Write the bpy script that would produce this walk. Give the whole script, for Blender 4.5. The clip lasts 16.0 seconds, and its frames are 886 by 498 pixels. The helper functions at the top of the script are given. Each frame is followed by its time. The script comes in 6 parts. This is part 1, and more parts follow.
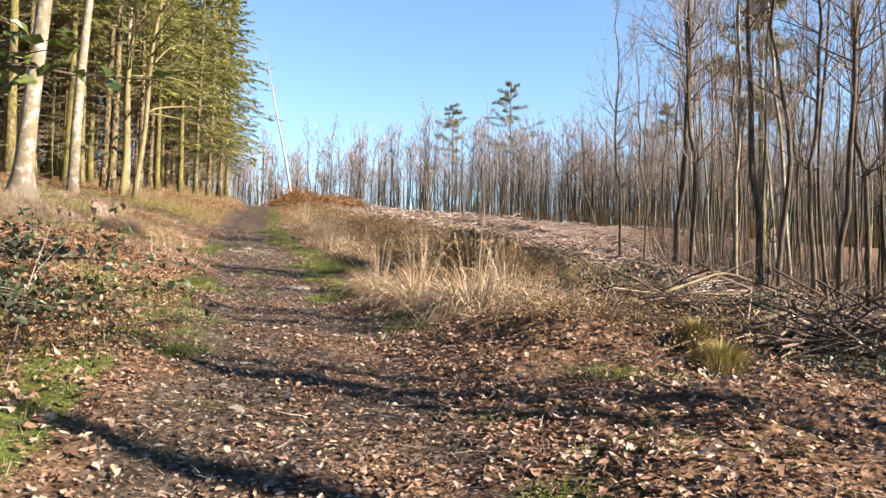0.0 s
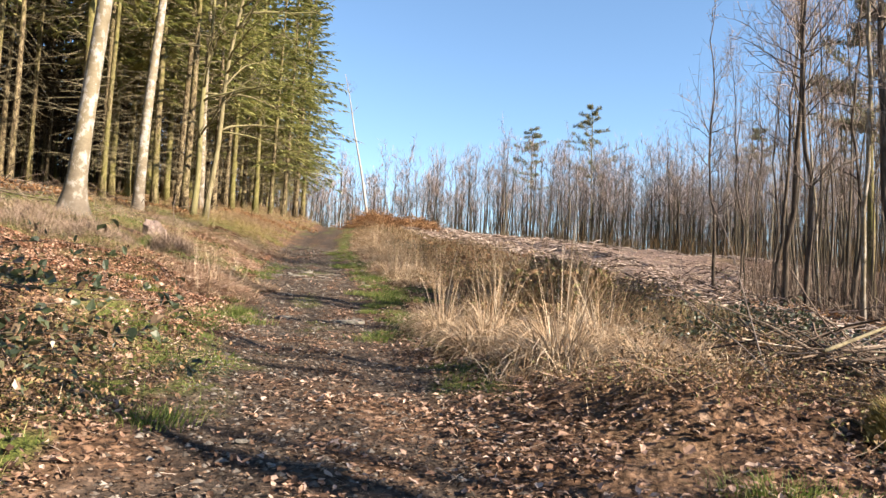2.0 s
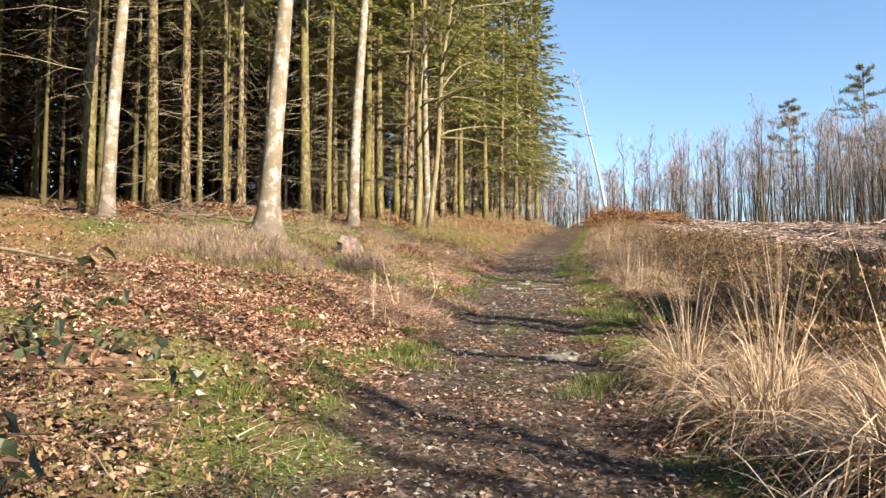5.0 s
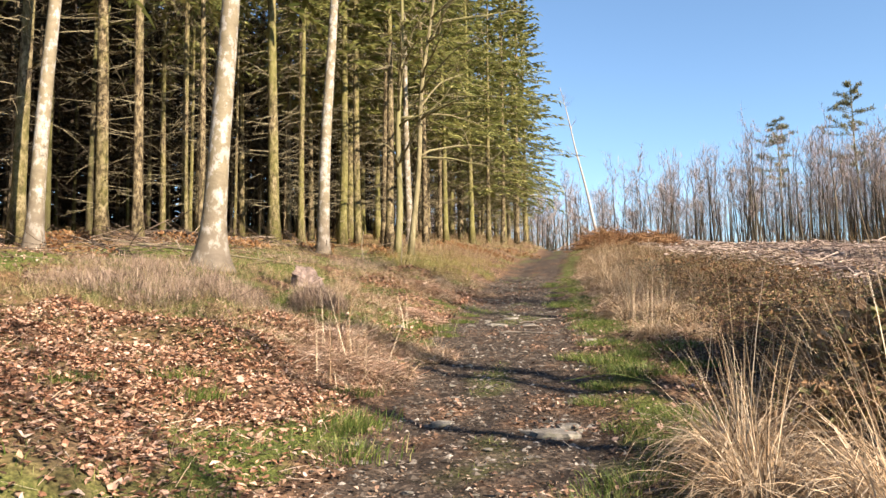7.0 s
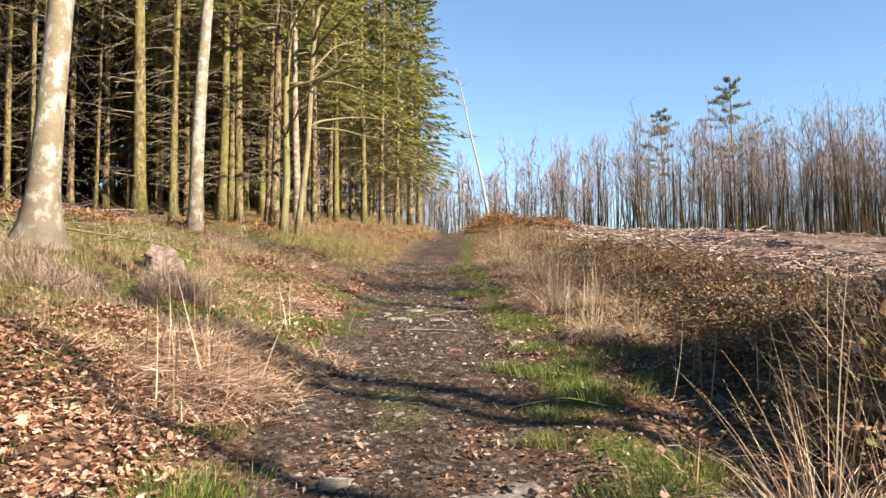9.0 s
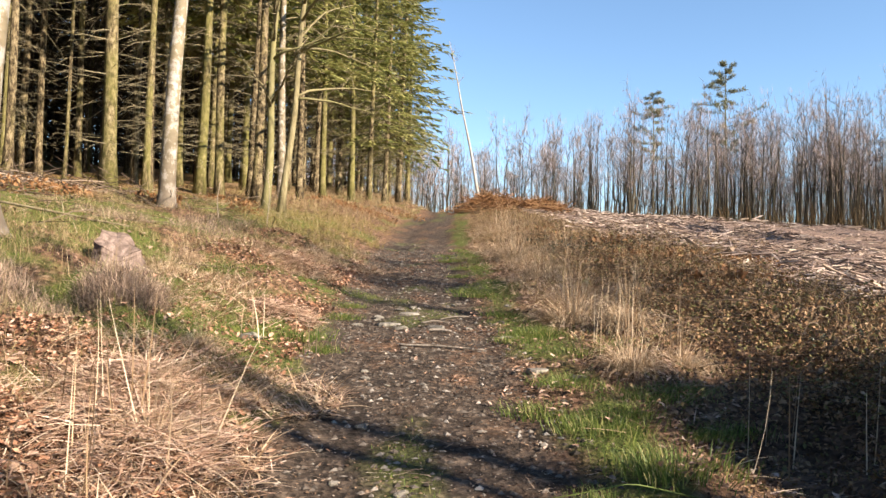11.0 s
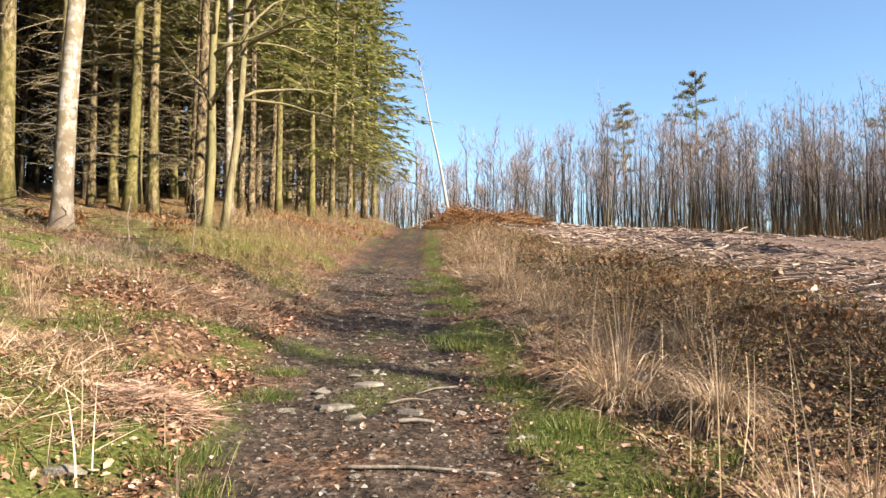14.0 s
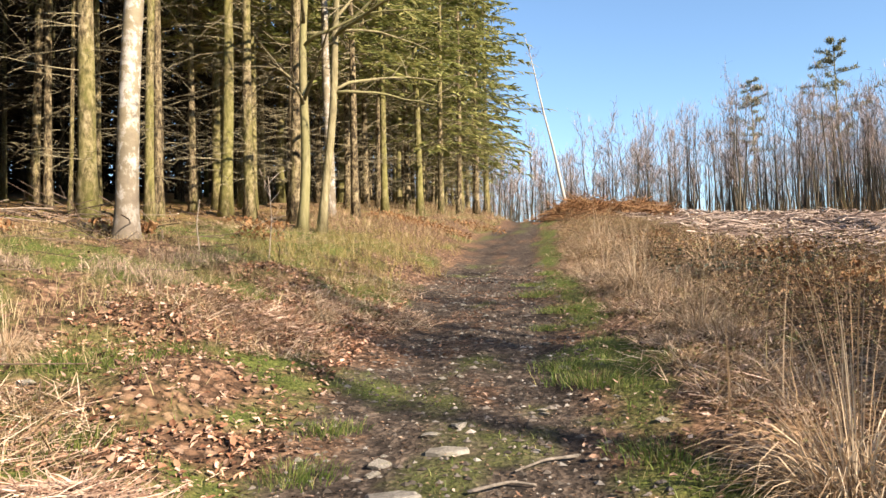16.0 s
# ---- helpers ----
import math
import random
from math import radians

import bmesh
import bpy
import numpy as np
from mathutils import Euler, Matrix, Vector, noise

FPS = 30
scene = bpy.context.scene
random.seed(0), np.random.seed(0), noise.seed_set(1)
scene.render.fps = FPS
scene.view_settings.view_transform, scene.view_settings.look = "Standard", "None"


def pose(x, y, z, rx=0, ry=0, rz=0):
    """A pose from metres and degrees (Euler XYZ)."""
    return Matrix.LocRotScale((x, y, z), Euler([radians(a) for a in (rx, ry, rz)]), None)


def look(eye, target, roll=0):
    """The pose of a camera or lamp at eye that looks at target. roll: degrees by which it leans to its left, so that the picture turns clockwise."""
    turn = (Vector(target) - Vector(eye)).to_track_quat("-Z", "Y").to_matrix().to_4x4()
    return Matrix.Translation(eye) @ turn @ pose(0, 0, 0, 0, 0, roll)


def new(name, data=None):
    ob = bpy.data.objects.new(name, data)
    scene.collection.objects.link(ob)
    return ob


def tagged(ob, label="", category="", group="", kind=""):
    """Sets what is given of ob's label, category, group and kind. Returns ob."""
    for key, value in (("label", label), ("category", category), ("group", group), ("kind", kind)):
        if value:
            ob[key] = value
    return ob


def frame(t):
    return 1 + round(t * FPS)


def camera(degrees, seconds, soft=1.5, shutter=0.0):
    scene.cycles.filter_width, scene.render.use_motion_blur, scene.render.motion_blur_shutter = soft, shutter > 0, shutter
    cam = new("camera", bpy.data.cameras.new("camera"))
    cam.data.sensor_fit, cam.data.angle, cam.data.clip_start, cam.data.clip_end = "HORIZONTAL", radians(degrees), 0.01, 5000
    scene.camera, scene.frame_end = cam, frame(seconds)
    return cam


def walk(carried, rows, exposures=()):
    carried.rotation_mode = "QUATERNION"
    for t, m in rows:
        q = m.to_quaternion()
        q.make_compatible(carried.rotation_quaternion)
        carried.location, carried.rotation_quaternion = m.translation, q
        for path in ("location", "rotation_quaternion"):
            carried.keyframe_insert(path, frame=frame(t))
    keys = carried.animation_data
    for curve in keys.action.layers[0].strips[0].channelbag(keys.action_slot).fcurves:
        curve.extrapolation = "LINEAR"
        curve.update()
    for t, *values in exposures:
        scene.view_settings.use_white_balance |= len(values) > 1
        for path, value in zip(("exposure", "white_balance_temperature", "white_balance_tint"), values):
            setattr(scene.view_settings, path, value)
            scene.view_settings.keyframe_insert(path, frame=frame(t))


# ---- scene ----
cam = camera(60.44, 16.0, soft=1.5)
# eye in metres; yaw to the left, pitch and lean in degrees
PATH = [
    (0.0, (0.011, 0.001, 1.555), (-9.87, 2.70, 1.25)),
    (0.5, (0.047, 0.467, 1.583), (-7.45, 4.16, -0.68)),
    (1.0, (0.018, 0.820, 1.596), (-2.09, 4.16, -1.50)),
    (1.5, (0.077, 1.265, 1.681), (-3.46, 1.30, 1.67)),
    (2.0, (0.286, 1.674, 1.716), (-4.03, 4.31, 2.81)),
    (2.5, (0.423, 2.073, 1.729), (-1.06, 3.82, 2.63)),
    (3.0, (0.488, 2.445, 1.795), (1.91, 2.61, 2.15)),
    (3.5, (0.606, 2.931, 1.859), (8.14, 3.25, 1.46)),
    (4.0, (0.591, 3.344, 1.859), (10.86, 2.87, 1.34)),
    (4.2, (0.580, 3.535, 1.894), (11.53, 3.04, 1.03)),
    (6.5, (0.507, 5.840, 2.103), (17.07, 5.22, 0.09)),
    (7.0, (0.346, 6.257, 2.221), (13.48, 5.72, -0.79)),
    (7.5, (0.239, 6.681, 2.208), (10.65, 5.51, -1.15)),
    (8.0, (0.059, 7.145, 2.237), (10.45, 3.91, 0.48)),
    (8.5, (-0.079, 7.614, 2.344), (5.85, 4.00, 1.73)),
    (9.0, (-0.141, 8.059, 2.385), (5.13, 4.24, -0.37)),
    (11.3, (-0.520, 9.616, 2.739), (3.90, 1.94, 1.57)),
    (11.5, (-0.548, 9.785, 2.733), (3.87, 1.68, 1.47)),
    (12.0, (-0.570, 10.260, 2.780), (3.64, 1.59, -0.18)),
    (12.5, (-0.679, 10.817, 2.834), (3.95, 2.29, 1.39)),
    (13.0, (-0.688, 11.292, 2.864), (2.70, 3.07, 1.04)),
    (13.5, (-0.685, 11.904, 2.929), (1.98, 3.58, 0.46)),
    (14.0, (-0.726, 12.394, 3.030), (1.63, 3.58, 0.45)),
    (14.5, (-0.697, 12.848, 3.066), (3.95, 3.91, 0.92)),
    (15.0, (-0.677, 13.300, 3.096), (8.42, 3.71, 0.33)),
    (15.5, (-0.724, 13.848, 3.161), (9.23, 2.91, 1.88)),
    (16.0, (-0.712, 14.388, 3.198), (10.56, 3.26, -1.20)),
]
walk(cam, [(t, Matrix.Translation(e) @ Euler((radians(90 + a[1]), 0, radians(a[0]))).to_matrix().to_4x4() @ pose(0, 0, 0, 0, 0, a[2])) for t, e, a in PATH],
     exposures=[(0.0, 2.24), (1.5, 2.13), (3.5, 2.07), (8.0, 2.03), (12.0, 2.03), (14.0, 2.08), (16.0, 2.08)])

# ---- light ----
SUN_AZ = math.atan2(0.86, -0.51)          # towards the sun, from +y to +x
SUN_EL = radians(29)
world = bpy.data.worlds.new("winter_sky")
scene.world = world
world.use_nodes = True
wn = world.node_tree.nodes
sky = wn.new("ShaderNodeTexSky")
sky.sky_type = 'NISHITA'
sky.sun_disc = False
sky.sun_elevation = SUN_EL
sky.sun_rotation = SUN_AZ
sky.altitude = 1500
sky.air_density = 1.15
sky.dust_density = 0.0
sky.ozone_density = 1.4
wn["Background"].inputs[1].default_value = 0.0565
tint = wn.new("ShaderNodeMix")
tint.data_type, tint.blend_type = 'RGBA', 'MULTIPLY'
tint.inputs[0].default_value = 1.0
tint.inputs[7].default_value = (.88, .975, 1.04, 1)
world.node_tree.links.new(sky.outputs[0], tint.inputs[6])
world.node_tree.links.new(tint.outputs[2], wn["Background"].inputs[0])
sun = new("sun", bpy.data.lights.new("sun", 'SUN'))
sun.data.energy = 5.0
sun.data.angle = radians(0.55)
sun.data.color = (1.0, 0.825, 0.635)
sun_way = Vector((math.sin(SUN_AZ) * math.cos(SUN_EL), math.cos(SUN_AZ) * math.cos(SUN_EL), math.sin(SUN_EL)))
sun.matrix_world = look(sun_way * 80, (0, 0, 0))

# ---- the shape of the land ----
AXIS_Y, AXIS_X = [-60, -12, 0, 8, 12, 18, 30, 45, 60, 140, 700], [2, 1.3, .3, -.1, -.6, -1.35, -2.55, -3.3, -3.9, -6, -6]
RISE_Y, RISE_Z = [-700, -40, -12, 0, 6, 7.7, 12, 16.4, 18, 20, 25, 30, 57, 62, 75, 140, 700], [-14, -3.5, -.95, .28, .97, 1.14, 1.5, 2.12, 2.24, 2.52, 3.15, 3.57, 7.1, 7.45, 7.4, 5.5, 0]
SIDE_S = [-700, -60, -30, -8, -4.75, -3, -2.3, -1.6, -1, -.6, 0, .6, 1, 1.6, 2.3, 2.8, 3.4, 4.2, 5]
SIDE_Z = [8, 5, 3.2, 1.4, .95, .6, .42, .18, .02, -.05, -.02, -.05, .01, .08, .1, .08, .15, .24, .26]


def value_noise(x, y, seed=0):
    xi, yi = np.floor(x).astype(np.int64), np.floor(y).astype(np.int64)
    u, v = x - xi, y - yi
    u, v = u * u * (3 - 2 * u), v * v * (3 - 2 * v)

    def cell(a, b):
        n = (a * 374761393 + b * 668265263 + seed * 974634777) & 0x7fffffff
        n = ((n ^ (n >> 13)) * 1274126177) & 0x7fffffff
        return ((n ^ (n >> 16)) & 0xffff) / 65535.0
    return (cell(xi, yi) * (1 - u) + cell(xi + 1, yi) * u) * (1 - v) + (cell(xi, yi + 1) * (1 - u) + cell(xi + 1, yi + 1) * u) * v


def fractal(x, y, size, seed=0, octaves=3):
    total, amp, norm = 0, 1.0, 0
    for k in range(octaves):
        total = total + amp * (value_noise(x / size * 2 ** k, y / size * 2 ** k, seed + k) - .5)
        norm += amp
        amp *= .5
    return total / norm


def across(x, y):
    return x - np.interp(y, AXIS_Y, AXIS_X)


def land(x, y):
    x, y = np.asarray(x, float), np.asarray(y, float)
    s = across(x, y)
    z = np.interp(y, RISE_Y, RISE_Z) + np.interp(s, SIDE_S, SIDE_Z)
    z = z - np.clip(s - 5, 0, 60) * np.interp(y, [30, 60], [.13, .04])
    hollow = np.exp(-((s - np.interp(y, [11, 14, 16, 19], [2.1, 2.15, 2.5, 2.75])) / np.interp(y, [13, 17], [.6, .45])) ** 2) * np.interp(y, [9.5, 11.8, 14.4, 16.6], [0, 1.15, 1.05, 0])
    ridge = np.exp(-((s - 4.2) / .7) ** 2) * np.interp(y, [8, 10.5, 22, 30], [0, 1, 1, .3])
    z = z - .27 * hollow + .06 * ridge
    dip = np.clip((s - 3.0) / 2.5, 0, 1)
    z = z - .48 * dip * dip * (3 - 2 * dip) * np.interp(y, [7, 11.5], [1, 0])
    z = z + .2 * np.exp(-((x - 2.5) / .75) ** 2 - ((y - 6.0) / .45) ** 2) + .12 * np.exp(-((x - 1.6) / .5) ** 2 - ((y - 6.5) / .35) ** 2)
    off = np.clip((np.abs(s) - .8) / 1.5, 0, 1)
    near = np.interp(np.abs(s), [8, 30], [1, 3])
    z = z + fractal(x, y, 2.2, 3) * .28 * off * near + fractal(x, y, .5, 9) * .07 * (.35 + .65 * off)
    bank = np.interp(s, [-7, -4.5, -1.8, -1.1], [.4, 1, 1, 0]) + .7 * np.interp(s, [1.5, 2.2, 5, 9], [0, 1, 1, .6])
    z = z + fractal(x, y, .8, 15, 2) * .26 * bank
    z = z + fractal(x, y, .32, 27, 2) * .1 * np.clip((np.abs(s) - .7) / .8, 0, 1) * np.interp(np.abs(s), [6, 9], [1, .3])
    return z + fractal(x, y, .16, 21, 2) * .03


# ---- mesh helpers ----
def mesh_of(name, v, faces, mat, smooth=False, attrs=None):
    me = bpy.data.meshes.new(name)
    v = np.asarray(v, np.float32).reshape(-1, 3)
    faces = [np.asarray(f, np.int32) for f in faces if len(f)]
    loops = np.concatenate([f.ravel() for f in faces])
    sizes = np.concatenate([np.full(len(f), f.shape[1], np.int32) for f in faces])
    me.vertices.add(len(v))
    me.vertices.foreach_set("co", v.ravel())
    me.loops.add(len(loops))
    me.loops.foreach_set("vertex_index", loops)
    me.polygons.add(len(sizes))
    me.polygons.foreach_set("loop_start", np.concatenate([[0], np.cumsum(sizes)[:-1]]).astype(np.int32))
    me.polygons.foreach_set("use_smooth", np.full(len(sizes), smooth))
    for key, values in (attrs or {}).items():
        me.attributes.new(key, 'FLOAT', 'POINT').data.foreach_set("value", np.asarray(values, np.float32))
    me.update(calc_edges=True)
    me.materials.append(mat)
    return me


class Heap:
    """Vertices and faces of one mesh in the making."""
    def __init__(self):
        self.v, self.q, self.t, self.n = [], [], [], 0

    def add(self, v, quads=None, tris=None):
        v = np.asarray(v, float).reshape(-1, 3)
        if quads is not None and len(quads):
            self.q.append(np.asarray(quads).reshape(-1, 4) + self.n)
        if tris is not None and len(tris):
            self.t.append(np.asarray(tris).reshape(-1, 3) + self.n)
        self.v.append(v)
        self.n += len(v)
        return self

    def mesh(self, name, mat, smooth=False):
        faces = ([np.concatenate(self.q)] if self.q else []) + ([np.concatenate(self.t)] if self.t else [])
        return mesh_of(name, np.concatenate(self.v), faces, mat, smooth)


def unit(a):
    return a / np.maximum(np.linalg.norm(a, axis=-1, keepdims=True), 1e-9)


def tubes(heap, pts, radii, sides=6):
    """Tapered tubes along rows of points (m, n, 3) with radii (m, n), closed at both ends."""
    pts, radii = np.asarray(pts, float), np.asarray(radii, float)
    m, n, _ = pts.shape
    way = unit(np.gradient(pts, axis=1))
    up = np.abs(way[:, :, 2].mean(1)) > .75
    ref = np.where(up[:, None], (1.0, .02, 0), (0, .05, 1.0))[:, None, :]
    a = unit(np.cross(way, np.broadcast_to(ref, way.shape)))
    b = np.cross(way, a)
    ang = np.arange(sides) * 2 * np.pi / sides
    ring = pts[:, :, None] + radii[:, :, None, None] * (np.cos(ang)[:, None] * a[:, :, None] + np.sin(ang)[:, None] * b[:, :, None])
    base = (np.arange(m) * n * sides)[:, None, None] + (np.arange(n - 1) * sides)[None, :, None]
    i, j = np.arange(sides)[None, None], (np.arange(sides)[None, None] + 1) % sides
    quads = np.stack([base + i, base + j, base + sides + j, base + sides + i], -1)
    heap.add(ring, quads=quads)
    start = heap.n - m * n * sides
    fan = np.arange(1, sides - 1)
    for k, flip in ((0, True), (n - 1, False)):
        o = start + np.arange(m)[:, None] * n * sides + k * sides
        t = np.stack([o + 0 * fan, o + fan + (1 if flip else 0), o + fan + (0 if flip else 1)], -1).reshape(-1, 3)
        heap.t.append(t)


def blades(heap, base, az, length, lean, bend, width, segs=4):
    """Grass blades: bent tapering strips, folded along the middle by their twist."""
    m = len(base)
    u = np.linspace(0, 1, segs + 1)
    th = lean[:, None] + bend[:, None] * u[None] ** 1.3
    step = length[:, None] / segs
    r = np.concatenate([np.zeros((m, 1)), np.cumsum(np.sin(th[:, :-1]) * step, 1)], 1)
    h = np.concatenate([np.zeros((m, 1)), np.cumsum(np.cos(th[:, :-1]) * step, 1)], 1)
    c = np.stack([base[:, :1] + r * np.cos(az)[:, None], base[:, 1:2] + r * np.sin(az)[:, None], base[:, 2:] + h], -1)
    tw = az + np.pi / 2 + np.random.uniform(-.9, .9, m)
    side = np.stack([np.cos(tw), np.sin(tw), np.random.uniform(-.4, .4, m)], -1)[:, None]
    w = (width[:, None] * (1 - .85 * u ** 1.5)[None])[..., None] * .5
    v = np.stack([c - side * w, c + side * w], 2)
    o = (np.arange(m) * (segs + 1) * 2)[:, None] + (np.arange(segs) * 2)[None]
    heap.add(v, quads=np.stack([o, o + 1, o + 3, o + 2], -1))


LEAF_OAK = np.array([(0, 0, 0), (-.16, .2, .05), (-.34, .42, .13), (-.22, .55, .05), (-.28, .78, .10), (0, 1, -.04), (.28, .76, .12), (.2, .55, .04), (.34, .4, .15), (.16, .2, .05), (0, .5, -.05)])
LEAF_OVAL = np.array([(0, 0, 0), (-.27, .3, .07), (-.25, .65, .09), (0, 1, -.06), (.25, .65, .09), (.27, .3, .07), (0, .48, -.02)])


def leaves(heap, pos, size, tilt, template=LEAF_OAK, curl=1.0):
    """Single leaves, each a folded and curled fan."""
    m, k = len(pos), len(template)
    az, roll = np.random.uniform(0, 2 * np.pi, m), np.random.uniform(-1, 1, m) * tilt
    pitch = np.random.uniform(-1, 1, m) * tilt
    v = np.repeat(template[None], m, 0) * np.array([1, 1, curl])
    v[:, :, 2] += (v[:, :, 1] ** 2) * np.random.uniform(-.5, .6, m)[:, None] * curl
    v[:, :, 0] *= np.random.uniform(.55, 1.4, m)[:, None]
    v += np.random.normal(0, .065, v.shape)
    v = (v - np.array([0, .5, 0])) * size[:, None, None]
    for angle, (a, b) in ((roll, (2, 0)), (pitch, (1, 2)), (az, (0, 1))):
        c, s = np.cos(angle)[:, None], np.sin(angle)[:, None]
        va, vb = v[:, :, a] * c - v[:, :, b] * s, v[:, :, a] * s + v[:, :, b] * c
        v[:, :, a], v[:, :, b] = va, vb
    v = v + pos[:, None]
    rim = np.arange(k - 1)
    t = np.stack([rim, np.roll(rim, -1), np.full(k - 1, k - 1)], -1)
    heap.add(v, tris=(np.arange(m) * k)[:, None, None] + t[None])


def part(name, me, parent, label=""):
    ob = new(name, me)
    ob.parent = parent
    return tagged(ob, label)


def thing(name, m, label, category, group="", kind=""):
    ob = new(name)
    ob.matrix_basis = m
    return tagged(ob, label, category, group, kind)


def on_land(x, y, sink=.03, turn=0.0, scale=1.0):
    return Matrix.Translation((x, y, float(land(x, y)) - sink)) @ Matrix.Rotation(turn, 4, 'Z') @ Matrix.Scale(scale, 4)


# ---- materials ----
def material(name, rough=.8, spec=.3):
    mat = bpy.data.materials.new(name)
    mat.use_nodes = True
    n, l = mat.node_tree.nodes, mat.node_tree.links
    b = n["Principled BSDF"]
    b.inputs["Roughness"].default_value = rough
    b.inputs["Specular IOR Level"].default_value = spec
    return mat, n, l, b


def ramp(n, l, source, stops):
    r = n.new("ShaderNodeValToRGB")
    e = r.color_ramp.elements
    while len(e) < len(stops):
        e.new(.5)
    for k, (p, c) in enumerate(stops):
        e[k].position, e[k].color = p, (*c, 1)
    l.new(source, r.inputs[0])
    return r.outputs[0]


def noise_of(n, l, scale, detail=4, rough=.6, stretch=None, source="Object"):
    tc = n.new("ShaderNodeTexCoord")
    t = n.new("ShaderNodeTexNoise")
    t.inputs["Scale"].default_value, t.inputs["Detail"].default_value, t.inputs["Roughness"].default_value = scale, detail, rough
    if stretch:
        mp = n.new("ShaderNodeMapping")
        mp.inputs["Scale"].default_value = stretch
        l.new(tc.outputs[source], mp.inputs[0])
        l.new(mp.outputs[0], t.inputs[0])
    else:
        l.new(tc.outputs[source], t.inputs[0])
    return t.outputs[0]


def mix(n, l, fac, a, b, mode='MIX'):
    m = n.new("ShaderNodeMix")
    m.data_type, m.blend_type = 'RGBA', mode
    for sock, val in ((m.inputs[0], fac), (m.inputs[6], a), (m.inputs[7], b)):
        if isinstance(val, (int, float)):
            sock.default_value = val
        elif isinstance(val, tuple):
            sock.default_value = (*val, 1)
        else:
            l.new(val, sock)
    return m.outputs[2]


def bump(n, l, b, height, strength=.5, dist=.02):
    bp = n.new("ShaderNodeBump")
    bp.inputs["Strength"].default_value, bp.inputs["Distance"].default_value = strength, dist
    l.new(height, bp.inputs["Height"])
    l.new(bp.outputs[0], b.inputs["Normal"])


def island(n):
    return n.new("ShaderNodeNewGeometry").outputs["Random Per Island"]


TONE = .73


def toned(stops, tone):
    return [(q, tuple(v * tone for v in c)) for q, c in stops]


def flake_material(name, stops, rough=.75, through_light=.25, spec=.25, tone=TONE):
    """Leaves, straw and needles: a colour of its own for every piece, with some light let through."""
    mat, n, l, b = material(name, rough, spec)
    col = ramp(n, l, island(n), toned(stops, tone))
    speck = noise_of(n, l, 60, 2)
    col = mix(n, l, .25, col, mix(n, l, 1.0, col, speck, 'MULTIPLY'))
    l.new(col, b.inputs["Base Color"])
    if through_light:
        tr = n.new("ShaderNodeBsdfTranslucent")
        l.new(col, tr.inputs[0])
        ms = n.new("ShaderNodeMixShader")
        ms.inputs[0].default_value = through_light
        l.new(b.outputs[0], ms.inputs[1])
        l.new(tr.outputs[0], ms.inputs[2])
        l.new(ms.outputs[0], n["Material Output"].inputs[0])
    return mat


def bark_material(name, stops, scale=9, stretch=(1, 1, .25), moss=None, strength=.7, tone=TONE):
    mat, n, l, b = material(name, .9, .2)
    fine = noise_of(n, l, scale, 6, .7, stretch)
    col = ramp(n, l, fine, toned(stops, tone))
    broad = noise_of(n, l, 1.3, 3, .6, (1, 1, .5))
    col = mix(n, l, .5, col, mix(n, l, 1.0, col, ramp(n, l, broad, [(.3, (.55, .55, .55)), (.7, (1, 1, 1))]), 'MULTIPLY'))
    if moss:
        where = noise_of(n, l, 1.1, 4, .65, (1, 1, .35))
        tint = n.new("ShaderNodeObjectInfo")
        add = n.new("ShaderNodeMath")
        add.operation = 'MULTIPLY_ADD'
        add.inputs[1].default_value, add.inputs[2].default_value = .32, -.16
        l.new(tint.outputs["Random"], add.inputs[0])
        tot = n.new("ShaderNodeMath")
        l.new(where, tot.inputs[0])
        l.new(add.outputs[0], tot.inputs[1])
        col = mix(n, l, ramp(n, l, tot.outputs[0], [(.42, (0, 0, 0)), (.62, (.62, .62, .62))]), col, moss)
    l.new(col, b.inputs["Base Color"])
    bump(n, l, b, fine, strength, .03)
    return mat


